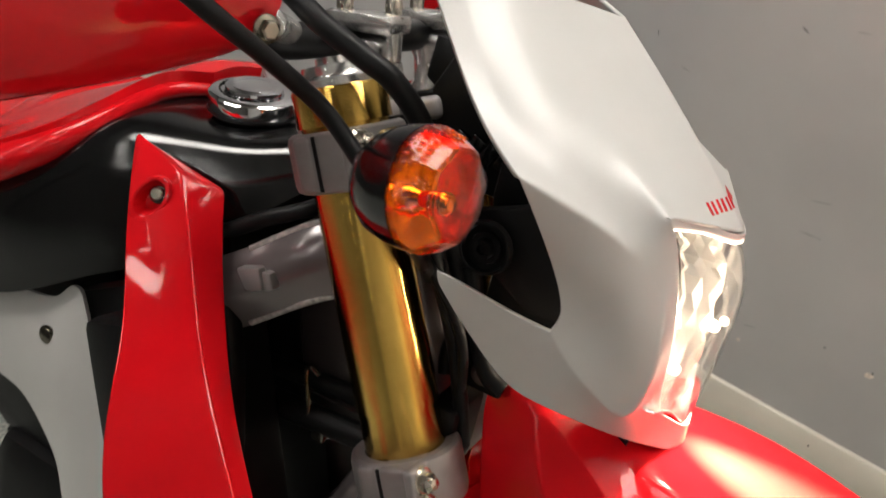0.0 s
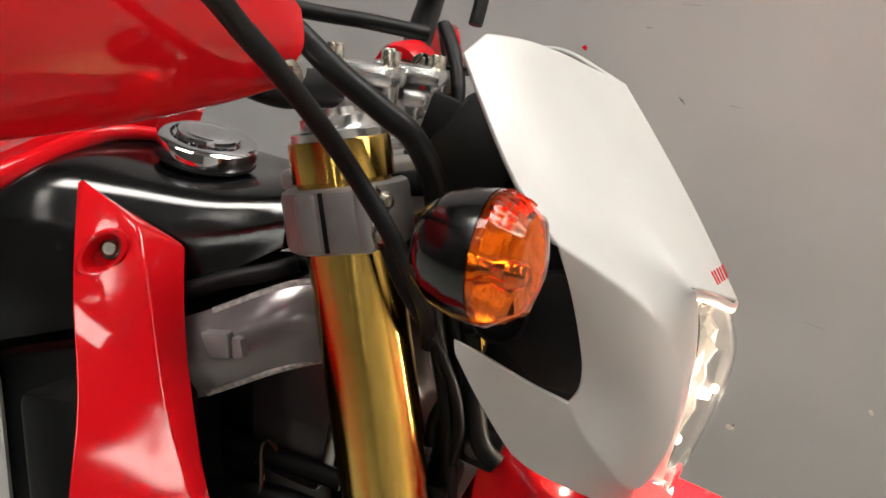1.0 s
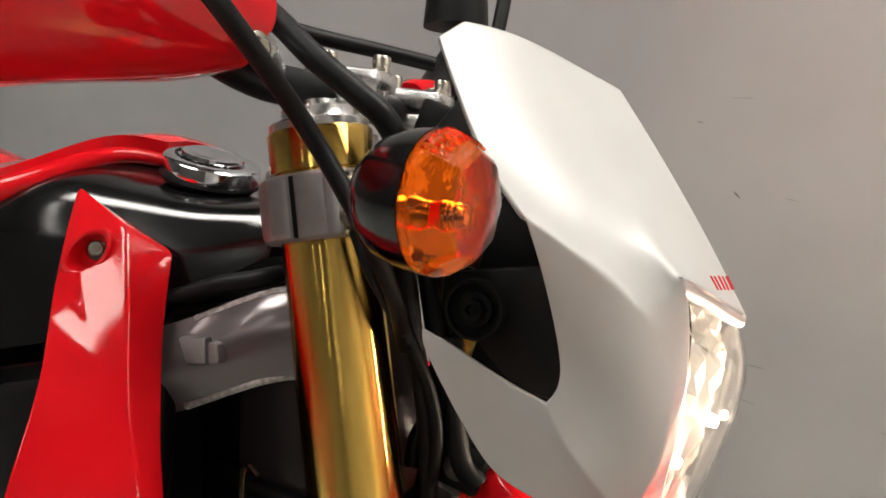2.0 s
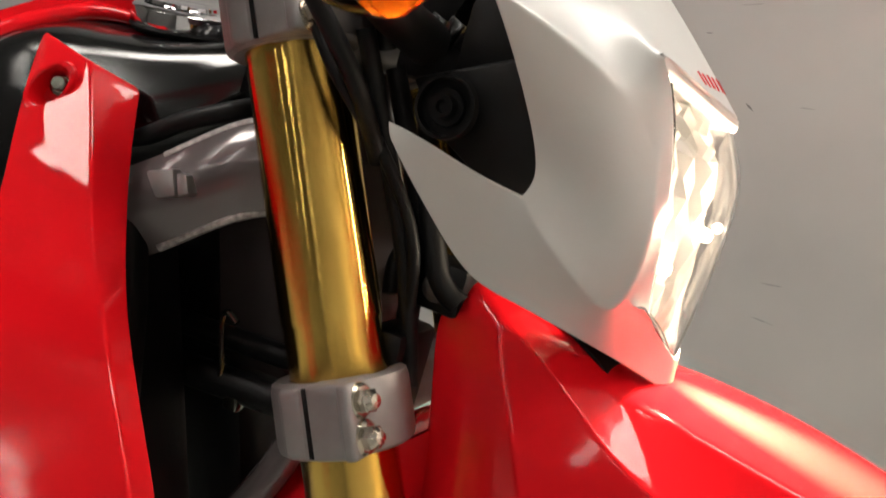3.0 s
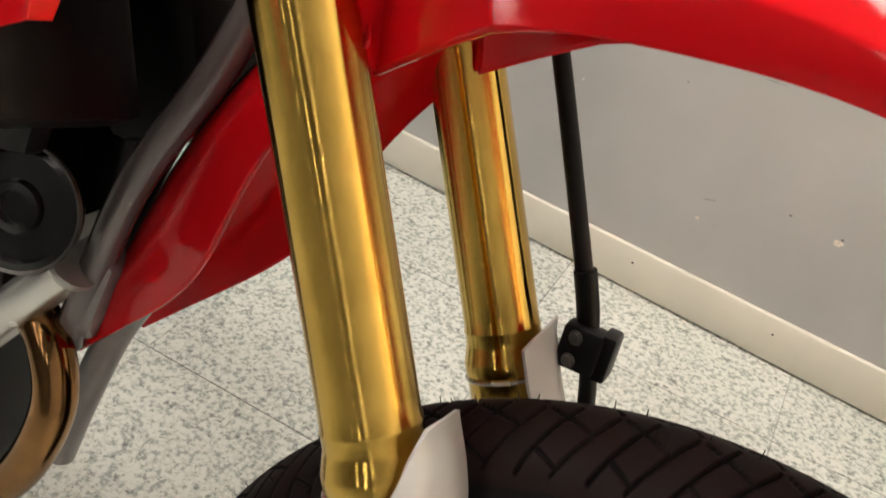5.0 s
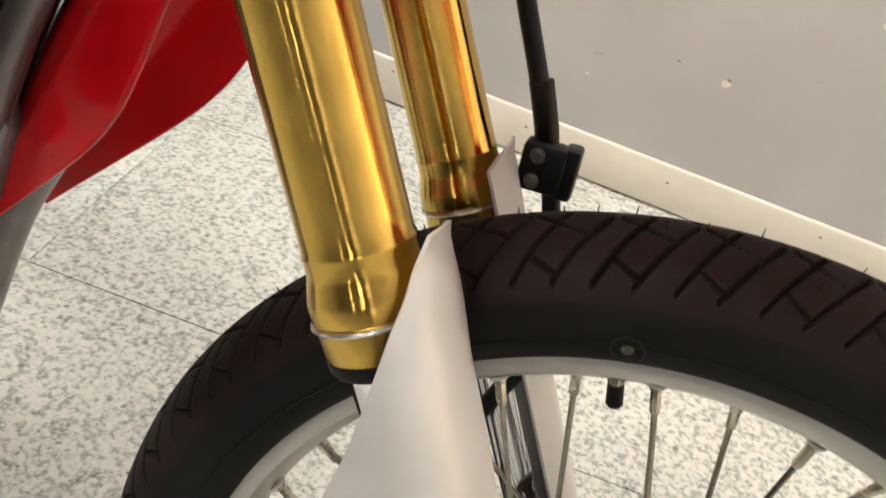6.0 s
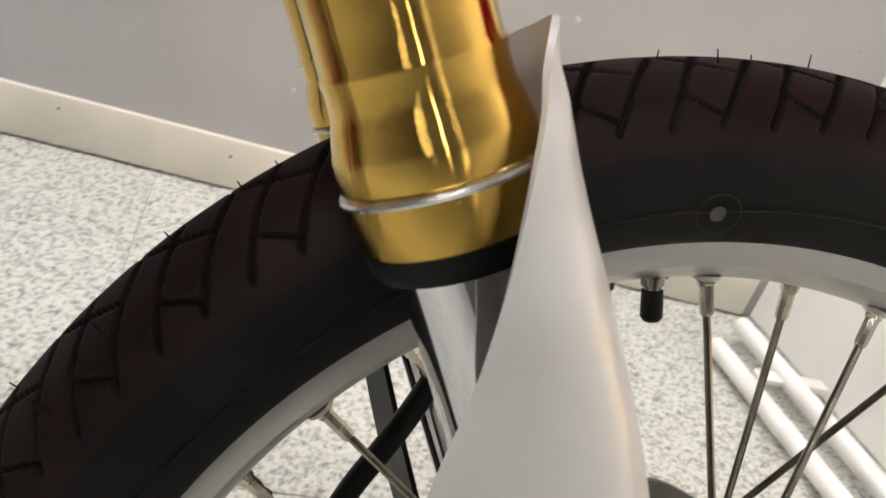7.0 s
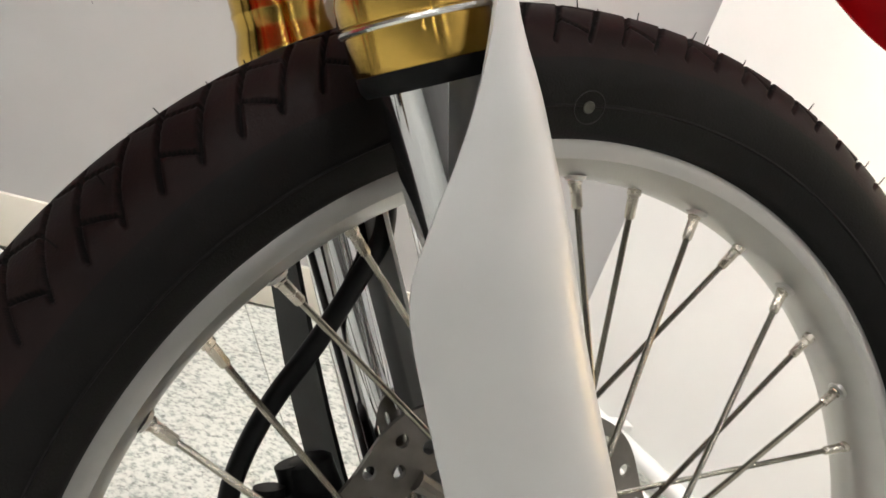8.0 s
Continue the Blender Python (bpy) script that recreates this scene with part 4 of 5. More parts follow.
moulded("radiator_shroud", [FARSHROUD], [([r[2] for r in FARSHROUD[1:]], 0.6)], RED, bike, "glossy red radiator shroud", 0.004)
nrm = Vector((0.25, -0.90, 0.35)).normalized()
bo = Vector((-0.540, -0.1240, 1.033))
rec = lathe([(0.0001, -0.0090), (0.0060, -0.0086), (0.0088, -0.0050), (0.0100, 0.0008), (0.0110, 0.0014), (0.0125, 0.0010), (0.0135, -0.0012)], (0, 0, 0), (0, 0, 1), 36, False, False)
long_way = Vector((0.006, 0.017, 0.017))
long_way = (long_way - nrm * long_way.dot(nrm)).normalized()
recess_m = Matrix.Translation(bo) @ Matrix((long_way, nrm.cross(long_way), nrm)).transposed().to_4x4() @ Matrix.Diagonal((1.45, 0.95, 1, 1))
bmesh.ops.transform(rec, matrix=recess_m, verts=rec.verts)
harden(shroud, recess_m)
part("bolt_recess", rec, RED, shroud, "oval recess round the bolt")
part("shroud_bolt", bolt(bo + long_way * 0.005 - nrm * 0.0075, nrm, 0.0050, 0.0050, False), STEEL, shroud, "button head bolt")

TANKNET = [
    [(-0.452, -0.060, 1.060), (-0.456, -0.052, 1.082), (-0.462, -0.030, 1.096), (-0.466, 0.03, 1.102)],
    [(-0.505, -0.080, 1.010), (-0.508, -0.074, 1.050), (-0.512, -0.050, 1.078), (-0.512, 0.03, 1.084)],
    [(-0.560, -0.092, 0.965), (-0.565, -0.088, 1.036), (-0.570, -0.058, 1.070), (-0.570, 0.03, 1.076)],
    [(-0.612, -0.104, 0.935), (-0.618, -0.104, 1.022), (-0.626, -0.066, 1.062), (-0.630, 0.03, 1.076)],
    [(-0.690, -0.118, 0.890), (-0.700, -0.118, 0.980), (-0.712, -0.075, 1.024), (-0.715, 0.03, 1.040)],
    [(-0.800, -0.120, 0.850), (-0.806, -0.120, 0.930), (-0.812, -0.070, 0.975), (-0.815, 0.03, 0.990)],
]
tank = part("fuel_tank", sheet([r + [(x, 0.06 - y, z) for x, y, z in r[-2::-1]] for r in TANKNET], 0.004, 7), TANK, bike, "black plastic fuel tank")
part("tank_nose", sheet([[(-0.452, -0.060, 1.060), (-0.448, 0.03, 1.060), (-0.452, 0.120, 1.060)], [(-0.456, -0.052, 1.082), (-0.442, 0.03, 1.084), (-0.456, 0.112, 1.082)], [(-0.464, -0.028, 1.098), (-0.460, 0.03, 1.101), (-0.464, 0.088, 1.098)]], 0.003, 5), TANK, tank)
up_cap = Vector((-0.02, -0.14, 0.99)).normalized()
co = Vector((-0.549, -0.012, 1.091))
cap = part("fuel_cap", lathe([(r * 0.84, h) for r, h in [(0.034, -0.006), (0.0425, -0.004), (0.0435, 0.0), (0.0425, 0.007), (0.0400, 0.009), (0.0330, 0.0100), (0.0300, 0.0090), (0.0001, 0.0090)]], co, up_cap, 64), CHROME, bike, "polished chrome fuel cap")
part("cap_lid", lathe([(r * 0.78, h) for r, h in [(0.0285, 0.009), (0.0295, 0.0105), (0.0290, 0.0128), (0.0262, 0.0136), (0.0215, 0.0126), (0.0200, 0.0134), (0.0150, 0.0134), (0.0001, 0.0130)]], co, up_cap, 48), CHROME, cap, "chrome key cover")
for k in range(14):
    a = radians(190 + 12 * k)
    qm = up_cap.to_track_quat("Z", "Y").to_matrix()
    part("cap_letter", box(0, 0, 0, 0.0034, 0.0018, 0.0006, 0.0002, Matrix.Translation(co + qm @ Vector((0.0268 * math.cos(a), 0.0268 * math.sin(a), 0.0102))) @ qm.to_4x4() @ pose(0, 0, 0, 0, 0, math.degrees(a) + 90)), BLACK, cap)
part("cap_base", lathe([(r * 0.78, h) for r, h in [(0.042, -0.010), (0.047, -0.006), (0.044, -0.001), (0.040, 0.0)]], co, up_cap, 56), BLACK, cap, "black rubber cap ring")
SEAT = [
    [(-0.602, 0.000, 1.086), (-0.606, 0.03, 1.088), (-0.602, 0.060, 1.086)],
    [(-0.624, -0.036, 1.080), (-0.632, 0.03, 1.086), (-0.624, 0.096, 1.080)],
    [(-0.656, -0.094, 1.040), (-0.676, 0.03, 1.060), (-0.656, 0.154, 1.040)],
    [(-0.720, -0.128, 0.998), (-0.740, 0.03, 1.030), (-0.720, 0.188, 0.998)],
    [(-0.800, -0.138, 0.965), (-0.820, 0.03, 0.998), (-0.800, 0.198, 0.965)],
    [(-0.920, -0.140, 0.950), (-0.940, 0.03, 0.980), (-0.920, 0.200, 0.950)],
]
seat = part("seat", sheet(SEAT, 0.012, 6, True), RED, bike, "red seat cover with a rolled front edge")
part("seat_edge", tube([(-0.602, 0.000, 1.083), (-0.624, -0.037, 1.076), (-0.656, -0.095, 1.035), (-0.720, -0.129, 0.992), (-0.800, -0.139, 0.958)], [0.005, 0.007, 0.011, 0.016, 0.018], 14), RED, seat)

PANEL = [
    [(-0.760, -0.108, 0.880), (-0.760, -0.114, 0.842), (-0.756, -0.110, 0.806)],
    [(-0.716, -0.105, 0.887), (-0.714, -0.111, 0.842), (-0.711, -0.107, 0.797)],
    [(-0.657, -0.102, 0.895), (-0.664, -0.111, 0.842), (-0.673, -0.108, 0.789)],
    [(-0.632, -0.101, 0.916), (-0.632, -0.113, 0.835), (-0.634, -0.108, 0.749)],
    [(-0.613, -0.103, 0.897), (-0.616, -0.113, 0.806), (-0.619, -0.108, 0.707)],
    [(-0.572, -0.108, 0.795), (-0.585, -0.115, 0.730), (-0.600, -0.112, 0.660)],
    [(-0.541, -0.112, 0.754), (-0.560, -0.117, 0.688), (-0.585, -0.114, 0.610)],
]
panel = part("side_cover", sheet(PANEL, 0.004, 6), WHITE, bike, "white plastic side cover")
part("cover_bolt", bolt((-0.650, -0.109, 0.864), (0.1, -1, 0.1), 0.006, 0.003, False), STEEL, panel)
part("air_box", box(-0.66, 0.03, 0.80, 0.26, 0.19, 0.24, 0.03), BLACK, bike, "black plastic air box and engine guard")
part("side_panel_black", slab([(-0.535, -0.088, 0.962), (-0.640, -0.092, 0.905), (-0.600, -0.100, 0.840), (-0.520, -0.112, 0.735), (-0.470, -0.100, 0.780), (-0.470, -0.090, 0.930)], (0, 0.03, 0), 0.006), BLACK, bike)
# radiator and its black guard behind the shroud
radiator = part("radiator", box(0, 0, 0, 0.05, 0.13, 0.21, 0.008, Matrix.Translation((-0.474, -0.118, 0.862)) @ pose(0, 0, 0, 0, -22, -8)), BLACK, bike, "black radiator behind the shroud")
part("radiator_cheek", slab([(-0.500, -0.108, 0.985), (-0.474, -0.104, 0.968), (-0.456, -0.110, 0.92), (-0.428, -0.118, 0.80), (-0.446, -0.112, 0.742), (-0.480, -0.105, 0.735), (-0.505, -0.100, 0.80)], (0, 0.018, 0.0), 0.005), BLACK, bike, "black plastic radiator duct")
part("inner_block", box(0, 0, 0, 0.09, 0.16, 0.26, 0.015, Matrix.Translation((-0.475, 0.06, 0.87)) @ pose(0, 0, 0, 0, -18, 0)), BLACK, bike)
part("far_radiator", box(0, 0, 0, 0.05, 0.12, 0.26, 0.008, Matrix.Translation((-0.44, 0.15, 0.83)) @ pose(0, 0, 0, 0, -22, 8)), BLACK, bike)
# frame
SPAR = [
    [(-0.400, -0.048, 1.050), (-0.397, -0.059, 1.031), (-0.396, -0.048, 1.006)],
    [(-0.433, -0.064, 1.037), (-0.428, -0.077, 1.019), (-0.424, -0.064, 0.992)],
    [(-0.474, -0.078, 1.004), (-0.466, -0.090, 0.986), (-0.464, -0.076, 0.960)],
    [(-0.530, -0.090, 0.965), (-0.524, -0.102, 0.946), (-0.520, -0.088, 0.920)],
]
spar = part("frame_spar", sheet(SPAR, 0.012, 6, True), FRAME, bike, "metallic grey pressed steel frame spar")
WELD = vary("weld bead", (0.42, 0.39, 0.38), 0.35, metal=0.5, scale=260, amount=0.4, rvar=0.1, bump=0.5, bscale=380)
part("spar_weld", tube([(-0.398, -0.058, 1.000), (-0.424, -0.075, 0.986), (-0.464, -0.087, 0.954)], 0.0034, 8), WELD, spar)
part("spar_weld", tube([(-0.400, -0.057, 1.056), (-0.433, -0.073, 1.043), (-0.474, -0.087, 1.010)], 0.0030, 8), WELD, spar)
part("frame_bracket", slab([(-0.472, -0.106, 1.001), (-0.453, -0.104, 1.008), (-0.447, -0.104, 0.992), (-0.460, -0.106, 0.987)], (0, 0.020, 0), 0.0025), CAST, spar, "grey steel bracket on the spar")
part("bracket_pad", slab([(-0.451, -0.1035, 1.006), (-0.444, -0.1025, 1.007), (-0.439, -0.1025, 0.996), (-0.446, -0.1035, 0.992)], (0, 0.020, 0), 0.002), CAST, spar)
part("frame_tab", slab([(-0.474, -0.093, 0.976), (-0.461, -0.092, 0.986), (-0.450, -0.090, 0.972), (-0.463, -0.091, 0.964)], (0, 0.010, 0), 0.001), FRAME, spar)
part("head_gusset", slab([(-0.470, -0.035, 0.985), (-0.398, -0.030, 1.000), (-0.385, -0.030, 0.880), (-0.440, -0.035, 0.880)], (0, 0.03, 0), 0.006), FRAMESHADE, bike, "frame gusset darkened for shade")
part("down_tube", tube([(-0.350, -0.030, 0.900), (-0.372, -0.042, 0.820), (-0.420, -0.048, 0.722), (-0.462, -0.040, 0.590)], 0.012, 18), FRAME, bike, "grey frame down tube")
part("cross_pipe", tube([(-0.475, -0.04, 0.895), (-0.420, -0.035, 0.898), (-0.370, -0.03, 0.90)], 0.008, 12), BLACK, bike)
part("cross_pipe", tube([(-0.475, -0.05, 0.868), (-0.420, -0.045, 0.871), (-0.360, -0.04, 0.874)], 0.011, 12), BLACK, bike)
part("wire_clip", tube([(-0.415, -0.056, 0.917), (-0.424, -0.056, 0.921), (-0.427, -0.055, 0.912), (-0.421, -0.053, 0.885), (-0.420, -0.050, 0.866), (-0.408, -0.046, 0.863)], 0.0022, 8), STEEL, bike, "bent steel wire clip")
part("clip_nut", box(-0.408, -0.048, 0.864, 0.012, 0.010, 0.014, 0.002), STEEL, bike)
# horn, lower frame and exhaust
hax = Vector((0.25, -0.9, 0.1)).normalized()
horn = part("horn", lathe([(0.0001, -0.02), (0.030, -0.018), (0.040, -0.006), (0.042, 0.0), (0.041, 0.004), (0.036, 0.005), (0.035, 0.001), (0.018, 0.003), (0.016, 0.007), (0.011, 0.008), (0.010, 0.004), (0.0001, 0.004)], (-0.459, -0.098, 0.704), hax, 48), TANK, bike, "round black horn")
part("horn_ring", lathe([(0.0405, 0.0045), (0.0425, 0.0055), (0.0435, 0.0035), (0.0425, 0.0015)], (-0.459, -0.098, 0.704), hax, 48, True), STEELDARK, horn)
frame_low = part("lower_frame_tube", tube([(-0.448, -0.058, 0.661), (-0.479, -0.060, 0.626), (-0.515, -0.062, 0.584), (-0.565, -0.065, 0.524)], 0.0165, 24), ALU, bike, "silver painted lower frame tube")
part("tube_flange", lathe([(0.016, 0.0), (0.0195, 0.0), (0.0205, 0.003), (0.0195, 0.006), (0.016, 0.006)], (-0.452, -0.058, 0.657), (0.66, 0.04, 0.75), 32), RIM, frame_low)
# mount and skid tube use CAST, lighter than the frame colour darkened for shade
part("engine_mount", slab([(-0.440, -0.052, 0.690), (-0.475, -0.054, 0.650), (-0.462, -0.052, 0.620), (-0.440, -0.048, 0.600), (-0.425, -0.048, 0.660)], (0, 0.02, 0), 0.004), CAST, bike)
part("exhaust_header", tube([(-0.530, -0.020, 0.600), (-0.490, -0.046, 0.604), (-0.462, -0.056, 0.592), (-0.447, -0.060, 0.560), (-0.452, -0.062, 0.522), (-0.472, -0.062, 0.480), (-0.512, -0.062, 0.430)], 0.0160, 24), BRONZE, bike, "heat-tinted exhaust header pipe")
part("skid_tube", tube([(-0.424, 0.0, 0.647), (-0.454, 0.0, 0.590), (-0.478, 0.0, 0.515), (-0.493, 0.0, 0.458)], 0.013, 16), CAST, bike)
part("lower_guard", slab([(-0.585, 0.0, 0.781), (-0.437, 0.0, 0.822), (-0.424, 0.0, 0.752), (-0.457, 0.0, 0.660), (-0.489, 0.0, 0.604), (-0.542, 0.0, 0.590)], (0, 0.006, 0), 0.002), TANK, bike, "dark glossy plastic guard over the engine")
part("mount_bracket", slab([(-0.492, -0.034, 0.668), (-0.446, -0.034, 0.700), (-0.424, -0.032, 0.722), (-0.432, -0.032, 0.690), (-0.446, -0.034, 0.654), (-0.459, -0.036, 0.612), (-0.476, -0.036, 0.641)], (0, 0.008, 0), 0.002), RIM, bike, "silver frame bracket")
part("engine_block", join(box(-0.66, -0.01, 0.55, 0.20, 0.14, 0.30, 0.03), box(-0.56, 0.0, 0.68, 0.10, 0.12, 0.16, 0.02)), BLACK, bike, "black engine block")

# ---- handlebar, instruments and cables ----
bar = part("handlebar", tube([(-0.540, -0.330, 1.215), (-0.500, -0.240, 1.200), (-0.462, -0.130, 1.172), (-0.450, -0.080, 1.171), (-0.445, 0.0, 1.172), (-0.450, 0.080, 1.174), (-0.466, 0.130, 1.192), (-0.500, 0.240, 1.245), (-0.530, 0.330, 1.270)], 0.0120, 18), BLACK, bike, "black handlebar")
for side in (-1, 1):
    y = side * 0.050
    lean = Vector((-0.28, 0, 0.96))
    post = part("bar_clamp", join(lathe([(0.0155, 0.0), (0.0165, 0.003), (0.0165, 0.008), (0.0130, 0.013), (0.0125, 0.030), (0.0150, 0.036), (0.0150, 0.044)], (-0.428, y, 1.128), lean, 28), box(0, 0, 0, 0.056, 0.030, 0.014, 0.005, Matrix.Translation((-0.437, y, 1.186)) @ pose(0, 0, 0, 0, -10, 0)), box(0, 0, 0, 0.050, 0.028, 0.013, 0.004, Matrix.Translation((-0.440, y, 1.168)) @ pose(0, 0, 0, 0, -10, 0))), ALU, bike, "silver handlebar clamp")
    for dx in (-0.019, 0.019):
        at = Vector((-0.437 + dx, y, 1.191 + dx * 0.18))
        part("clamp_bolt", lathe([(0.0030, 0.006), (0.0032, 0.0105), (0.0052, 0.0110), (0.0058, 0.0100), (0.0058, 0.0), (0.0072, 0.0), (0.0072, -0.0015)], at, (-0.18, 0, 0.98), 20), ZINC, post, "socket head bolt")
        part("clamp_sleeve", lathe([(0.0062, -0.030), (0.0068, -0.028), (0.0068, -0.008), (0.0062, -0.006)], at, (-0.18, 0, 0.98), 18), ALU, post)
part("top_clamp_bridge", join(fork_box(0.868, -0.018, 0, 0.014, 0.060, 0.18, 0.005), fork_box(0.866, 0.026, 0.0, 0.016, 0.034, 0.10, 0.005)), CAST, bike, "grey cast top clamp bridge")
part("stem_nut", lathe([(0.010, 0.0), (0.016, 0.0), (0.016, 0.012), (0.010, 0.014)], Vector((FORK_X - 0.03, 0, 0.348)) + FD * 0.876, FD, 6), ALU, bike)
key = part("ignition_key", slab([(-0.392, -0.034, 1.190), (-0.372, -0.034, 1.188), (-0.370, -0.034, 1.162), (-0.380, -0.034, 1.152), (-0.394, -0.034, 1.160)], (0, 0.007, 0), 0.003), BLACK, bike, "black ignition key in its lock")
part("ignition_lock", lathe([(0.012, 0.0), (0.014, 0.003), (0.014, 0.030), (0.012, 0.032)], (-0.374, -0.030, 1.124), FD, 28), BLACK, bike)
meter = part("instrument_panel", join(box(0, 0, 0, 0.060, 0.110, 0.075, 0.012, Matrix.Translation((-0.352, 0.010, 1.158)) @ pose(0, 0, 0, 0, 24, 0)), box(0, 0, 0, 0.050, 0.08, 0.03, 0.006, Matrix.Translation((-0.338, 0.0, 1.112)))), BLACK, bike, "black plastic instrument housing")
for k in range(4):
    part("meter_slot", box(0, 0, 0, 0.010, 0.004, 0.018, 0.001, Matrix.Translation((-0.352 + 0.012 * k, -0.047, 1.128)) @ pose(0, 0, 0, 0, 24, 0)), TANK, meter)
part("cable_guide", box(0, 0, 0, 0.030, 0.012, 0.012, 0.002, Matrix.Translation((-0.384, -0.075, 1.134)) @ pose(0, 0, 0, 0, -26, 0)), BLACK, bike)
part("throttle_cable", tube([(-0.434, -0.310, 1.246), (-0.426, -0.280, 1.228), (-0.420, -0.265, 1.220), (-0.414, -0.250, 1.210), (-0.405, -0.235, 1.199), (-0.396, -0.200, 1.178), (-0.385, -0.160, 1.151), (-0.353, -0.150, 1.120), (-0.332, -0.125, 1.084), (-0.330, -0.090, 1.050)], 0.0052, 14), HOSE, bike, "black brake hose")
part("main_harness", tube([(-0.540, -0.140, 1.275), (-0.500, -0.138, 1.235), (-0.469, -0.132, 1.214), (-0.442, -0.130, 1.202), (-0.418, -0.130, 1.191), (-0.388, -0.125, 1.179), (-0.370, -0.118, 1.170), (-0.355, -0.100, 1.146), (-0.348, -0.080, 1.110)], 0.0072, 14), HOSE, bike, "black cable sleeve")
part("clutch_cable", tube([(-0.560, -0.060, 1.205), (-0.528, -0.020, 1.206), (-0.503, 0.010, 1.208), (-0.477, 0.040, 1.212), (-0.440, 0.070, 1.216)], 0.0060, 12), HOSE, bike)
LOOM = [
    ([(-0.352, -0.100, 1.116), (-0.330, -0.086, 1.060), (-0.308, -0.078, 1.010), (-0.292, -0.074, 0.965), (-0.284, -0.068, 0.930)], 0.0055),
    ([(-0.356, -0.108, 1.090), (-0.326, -0.094, 1.055), (-0.304, -0.084, 1.022), (-0.294, -0.080, 0.990), (-0.296, -0.066, 0.94)], 0.0038),
    ([(-0.340, -0.078, 1.10), (-0.312, -0.070, 1.04), (-0.290, -0.066, 0.995), (-0.278, -0.060, 0.980), (-0.258, -0.046, 0.996)], 0.0060),
    ([(-0.330, -0.052, 1.10), (-0.314, -0.046, 1.02), (-0.304, -0.044, 0.94)], 0.0070),
    ([(-0.372, -0.128, 1.118), (-0.350, -0.124, 1.090), (-0.327, -0.104, 1.060)], 0.0030),
]
for pts, r in LOOM:
    part("cable", tube(pts, r, 12), HOSE, bike)
part("breather_hose", tube([(-0.513, -0.085, 1.009), (-0.494, -0.084, 1.018), (-0.471, -0.080, 1.034), (-0.449, -0.072, 1.046), (-0.439, -0.060, 1.053)], [0.0045, 0.0062, 0.0062, 0.0062, 0.0062], 14), HOSE, bike, "black rubber breather hose")
part("cable", tube([(-0.306, -0.055, 1.036), (-0.310, -0.058, 1.023), (-0.313, -0.060, 1.008), (-0.315, -0.064, 0.992), (-0.311, -0.068, 0.976)], 0.0050, 12), HOSE, bike)
part("cable", tube([(-0.309, -0.066, 0.994), (-0.304, -0.066, 0.982), (-0.295, -0.066, 0.966)], 0.0016, 8), HOSE, bike)
part("cable_tie", tube([(-0.318, -0.055, 1.038), (-0.323, -0.056, 1.032), (-0.324, -0.058, 1.028)], 0.0030, 8), BLACK, bike)
part("light_stay", tube([(-0.312, -0.070, 1.06), (-0.285, -0.072, 1.00), (-0.268, -0.070, 0.985)], 0.007, 12), BLACK, bike)
part("stay_block", join(box(-0.282, -0.055, 0.990, 0.030, 0.030, 0.030, 0.004), box(-0.300, -0.06, 0.93, 0.024, 0.05, 0.06, 0.005)), BLACK, bike)
part("stay_bolt", bolt((-0.283, -0.071, 0.990), (0.1, -1, 0), 0.006, 0.004), STEELDARK, bike)

# right hand guard and lever parts
HANDG = [
    [(-0.440, -0.148, 1.218), (-0.455, -0.185, 1.240), (-0.482, -0.250, 1.250), (-0.520, -0.330, 1.245), (-0.560, -0.390, 1.230)],
    [(-0.430, -0.155, 1.200), (-0.444, -0.198, 1.208), (-0.464, -0.258, 1.206), (-0.500, -0.330, 1.196), (-0.550, -0.390, 1.185)],
    [(-0.435, -0.160, 1.178), (-0.450, -0.192, 1.166), (-0.468, -0.245, 1.152), (-0.505, -0.310, 1.134), (-0.560, -0.380, 1.120)],
    [(-0.452, -0.148, 1.170), (-0.470, -0.172, 1.156), (-0.500, -0.210, 1.140), (-0.550, -0.260, 1.115), (-0.610, -0.320, 1.090)],
]
guard = part("hand_guard", sheet(HANDG, 0.004, 6), RED, bike, "red plastic hand guard")
part("guard_bolt", bolt((-0.428, -0.168, 1.186), (0.9, -0.3, 0.1), 0.006, 0.006), STEEL, guard)
part("guard_mount", tube([(-0.432, -0.160, 1.188), (-0.445, -0.135, 1.182), (-0.455, -0.110, 1.175)], 0.009, 14), ALU, guard, "silver guard mount")
part("hand_guard", sheet(mirror([[(x - 0.004, y - 0.035, z - 0.030) for x, y, z in r] for r in HANDG]), 0.004, 6, True), RED, bike, "red plastic hand guard")
part("far_mount", join(lathe([(0.024, -0.016), (0.027, -0.010), (0.027, 0.010), (0.018, 0.012)], (-0.462, 0.118, 1.178), (0.2, 1, 0.2), 24)), RED, bike, "red hand guard bracket")
part("mount_bolt", bolt((-0.445, 0.098, 1.190), (0.6, -0.7, 0.2), 0.007, 0.006), STEEL, bike)
perch = part("lever_perch", box(0, 0, 0, 0.04, 0.08, 0.05, 0.012, Matrix.Translation((-0.484, 0.190, 1.225)) @ pose(0, 25, 0, 0, 0, 0)), BLACK, bike, "black lever perch")
part("fluid_reservoir", lathe([(0.0001, 0.03), (0.028, 0.028), (0.030, 0.0), (0.0001, -0.002)], (-0.49, 0.20, 1.26), (-0.3, 0, 1), 28), BLACK, perch, "round black fluid reservoir")
part("mirror_stem", tube([(-0.425, 0.140, 1.232), (-0.430, 0.150, 1.262), (-0.445, 0.170, 1.320)], 0.006, 12), BLACK, bike)
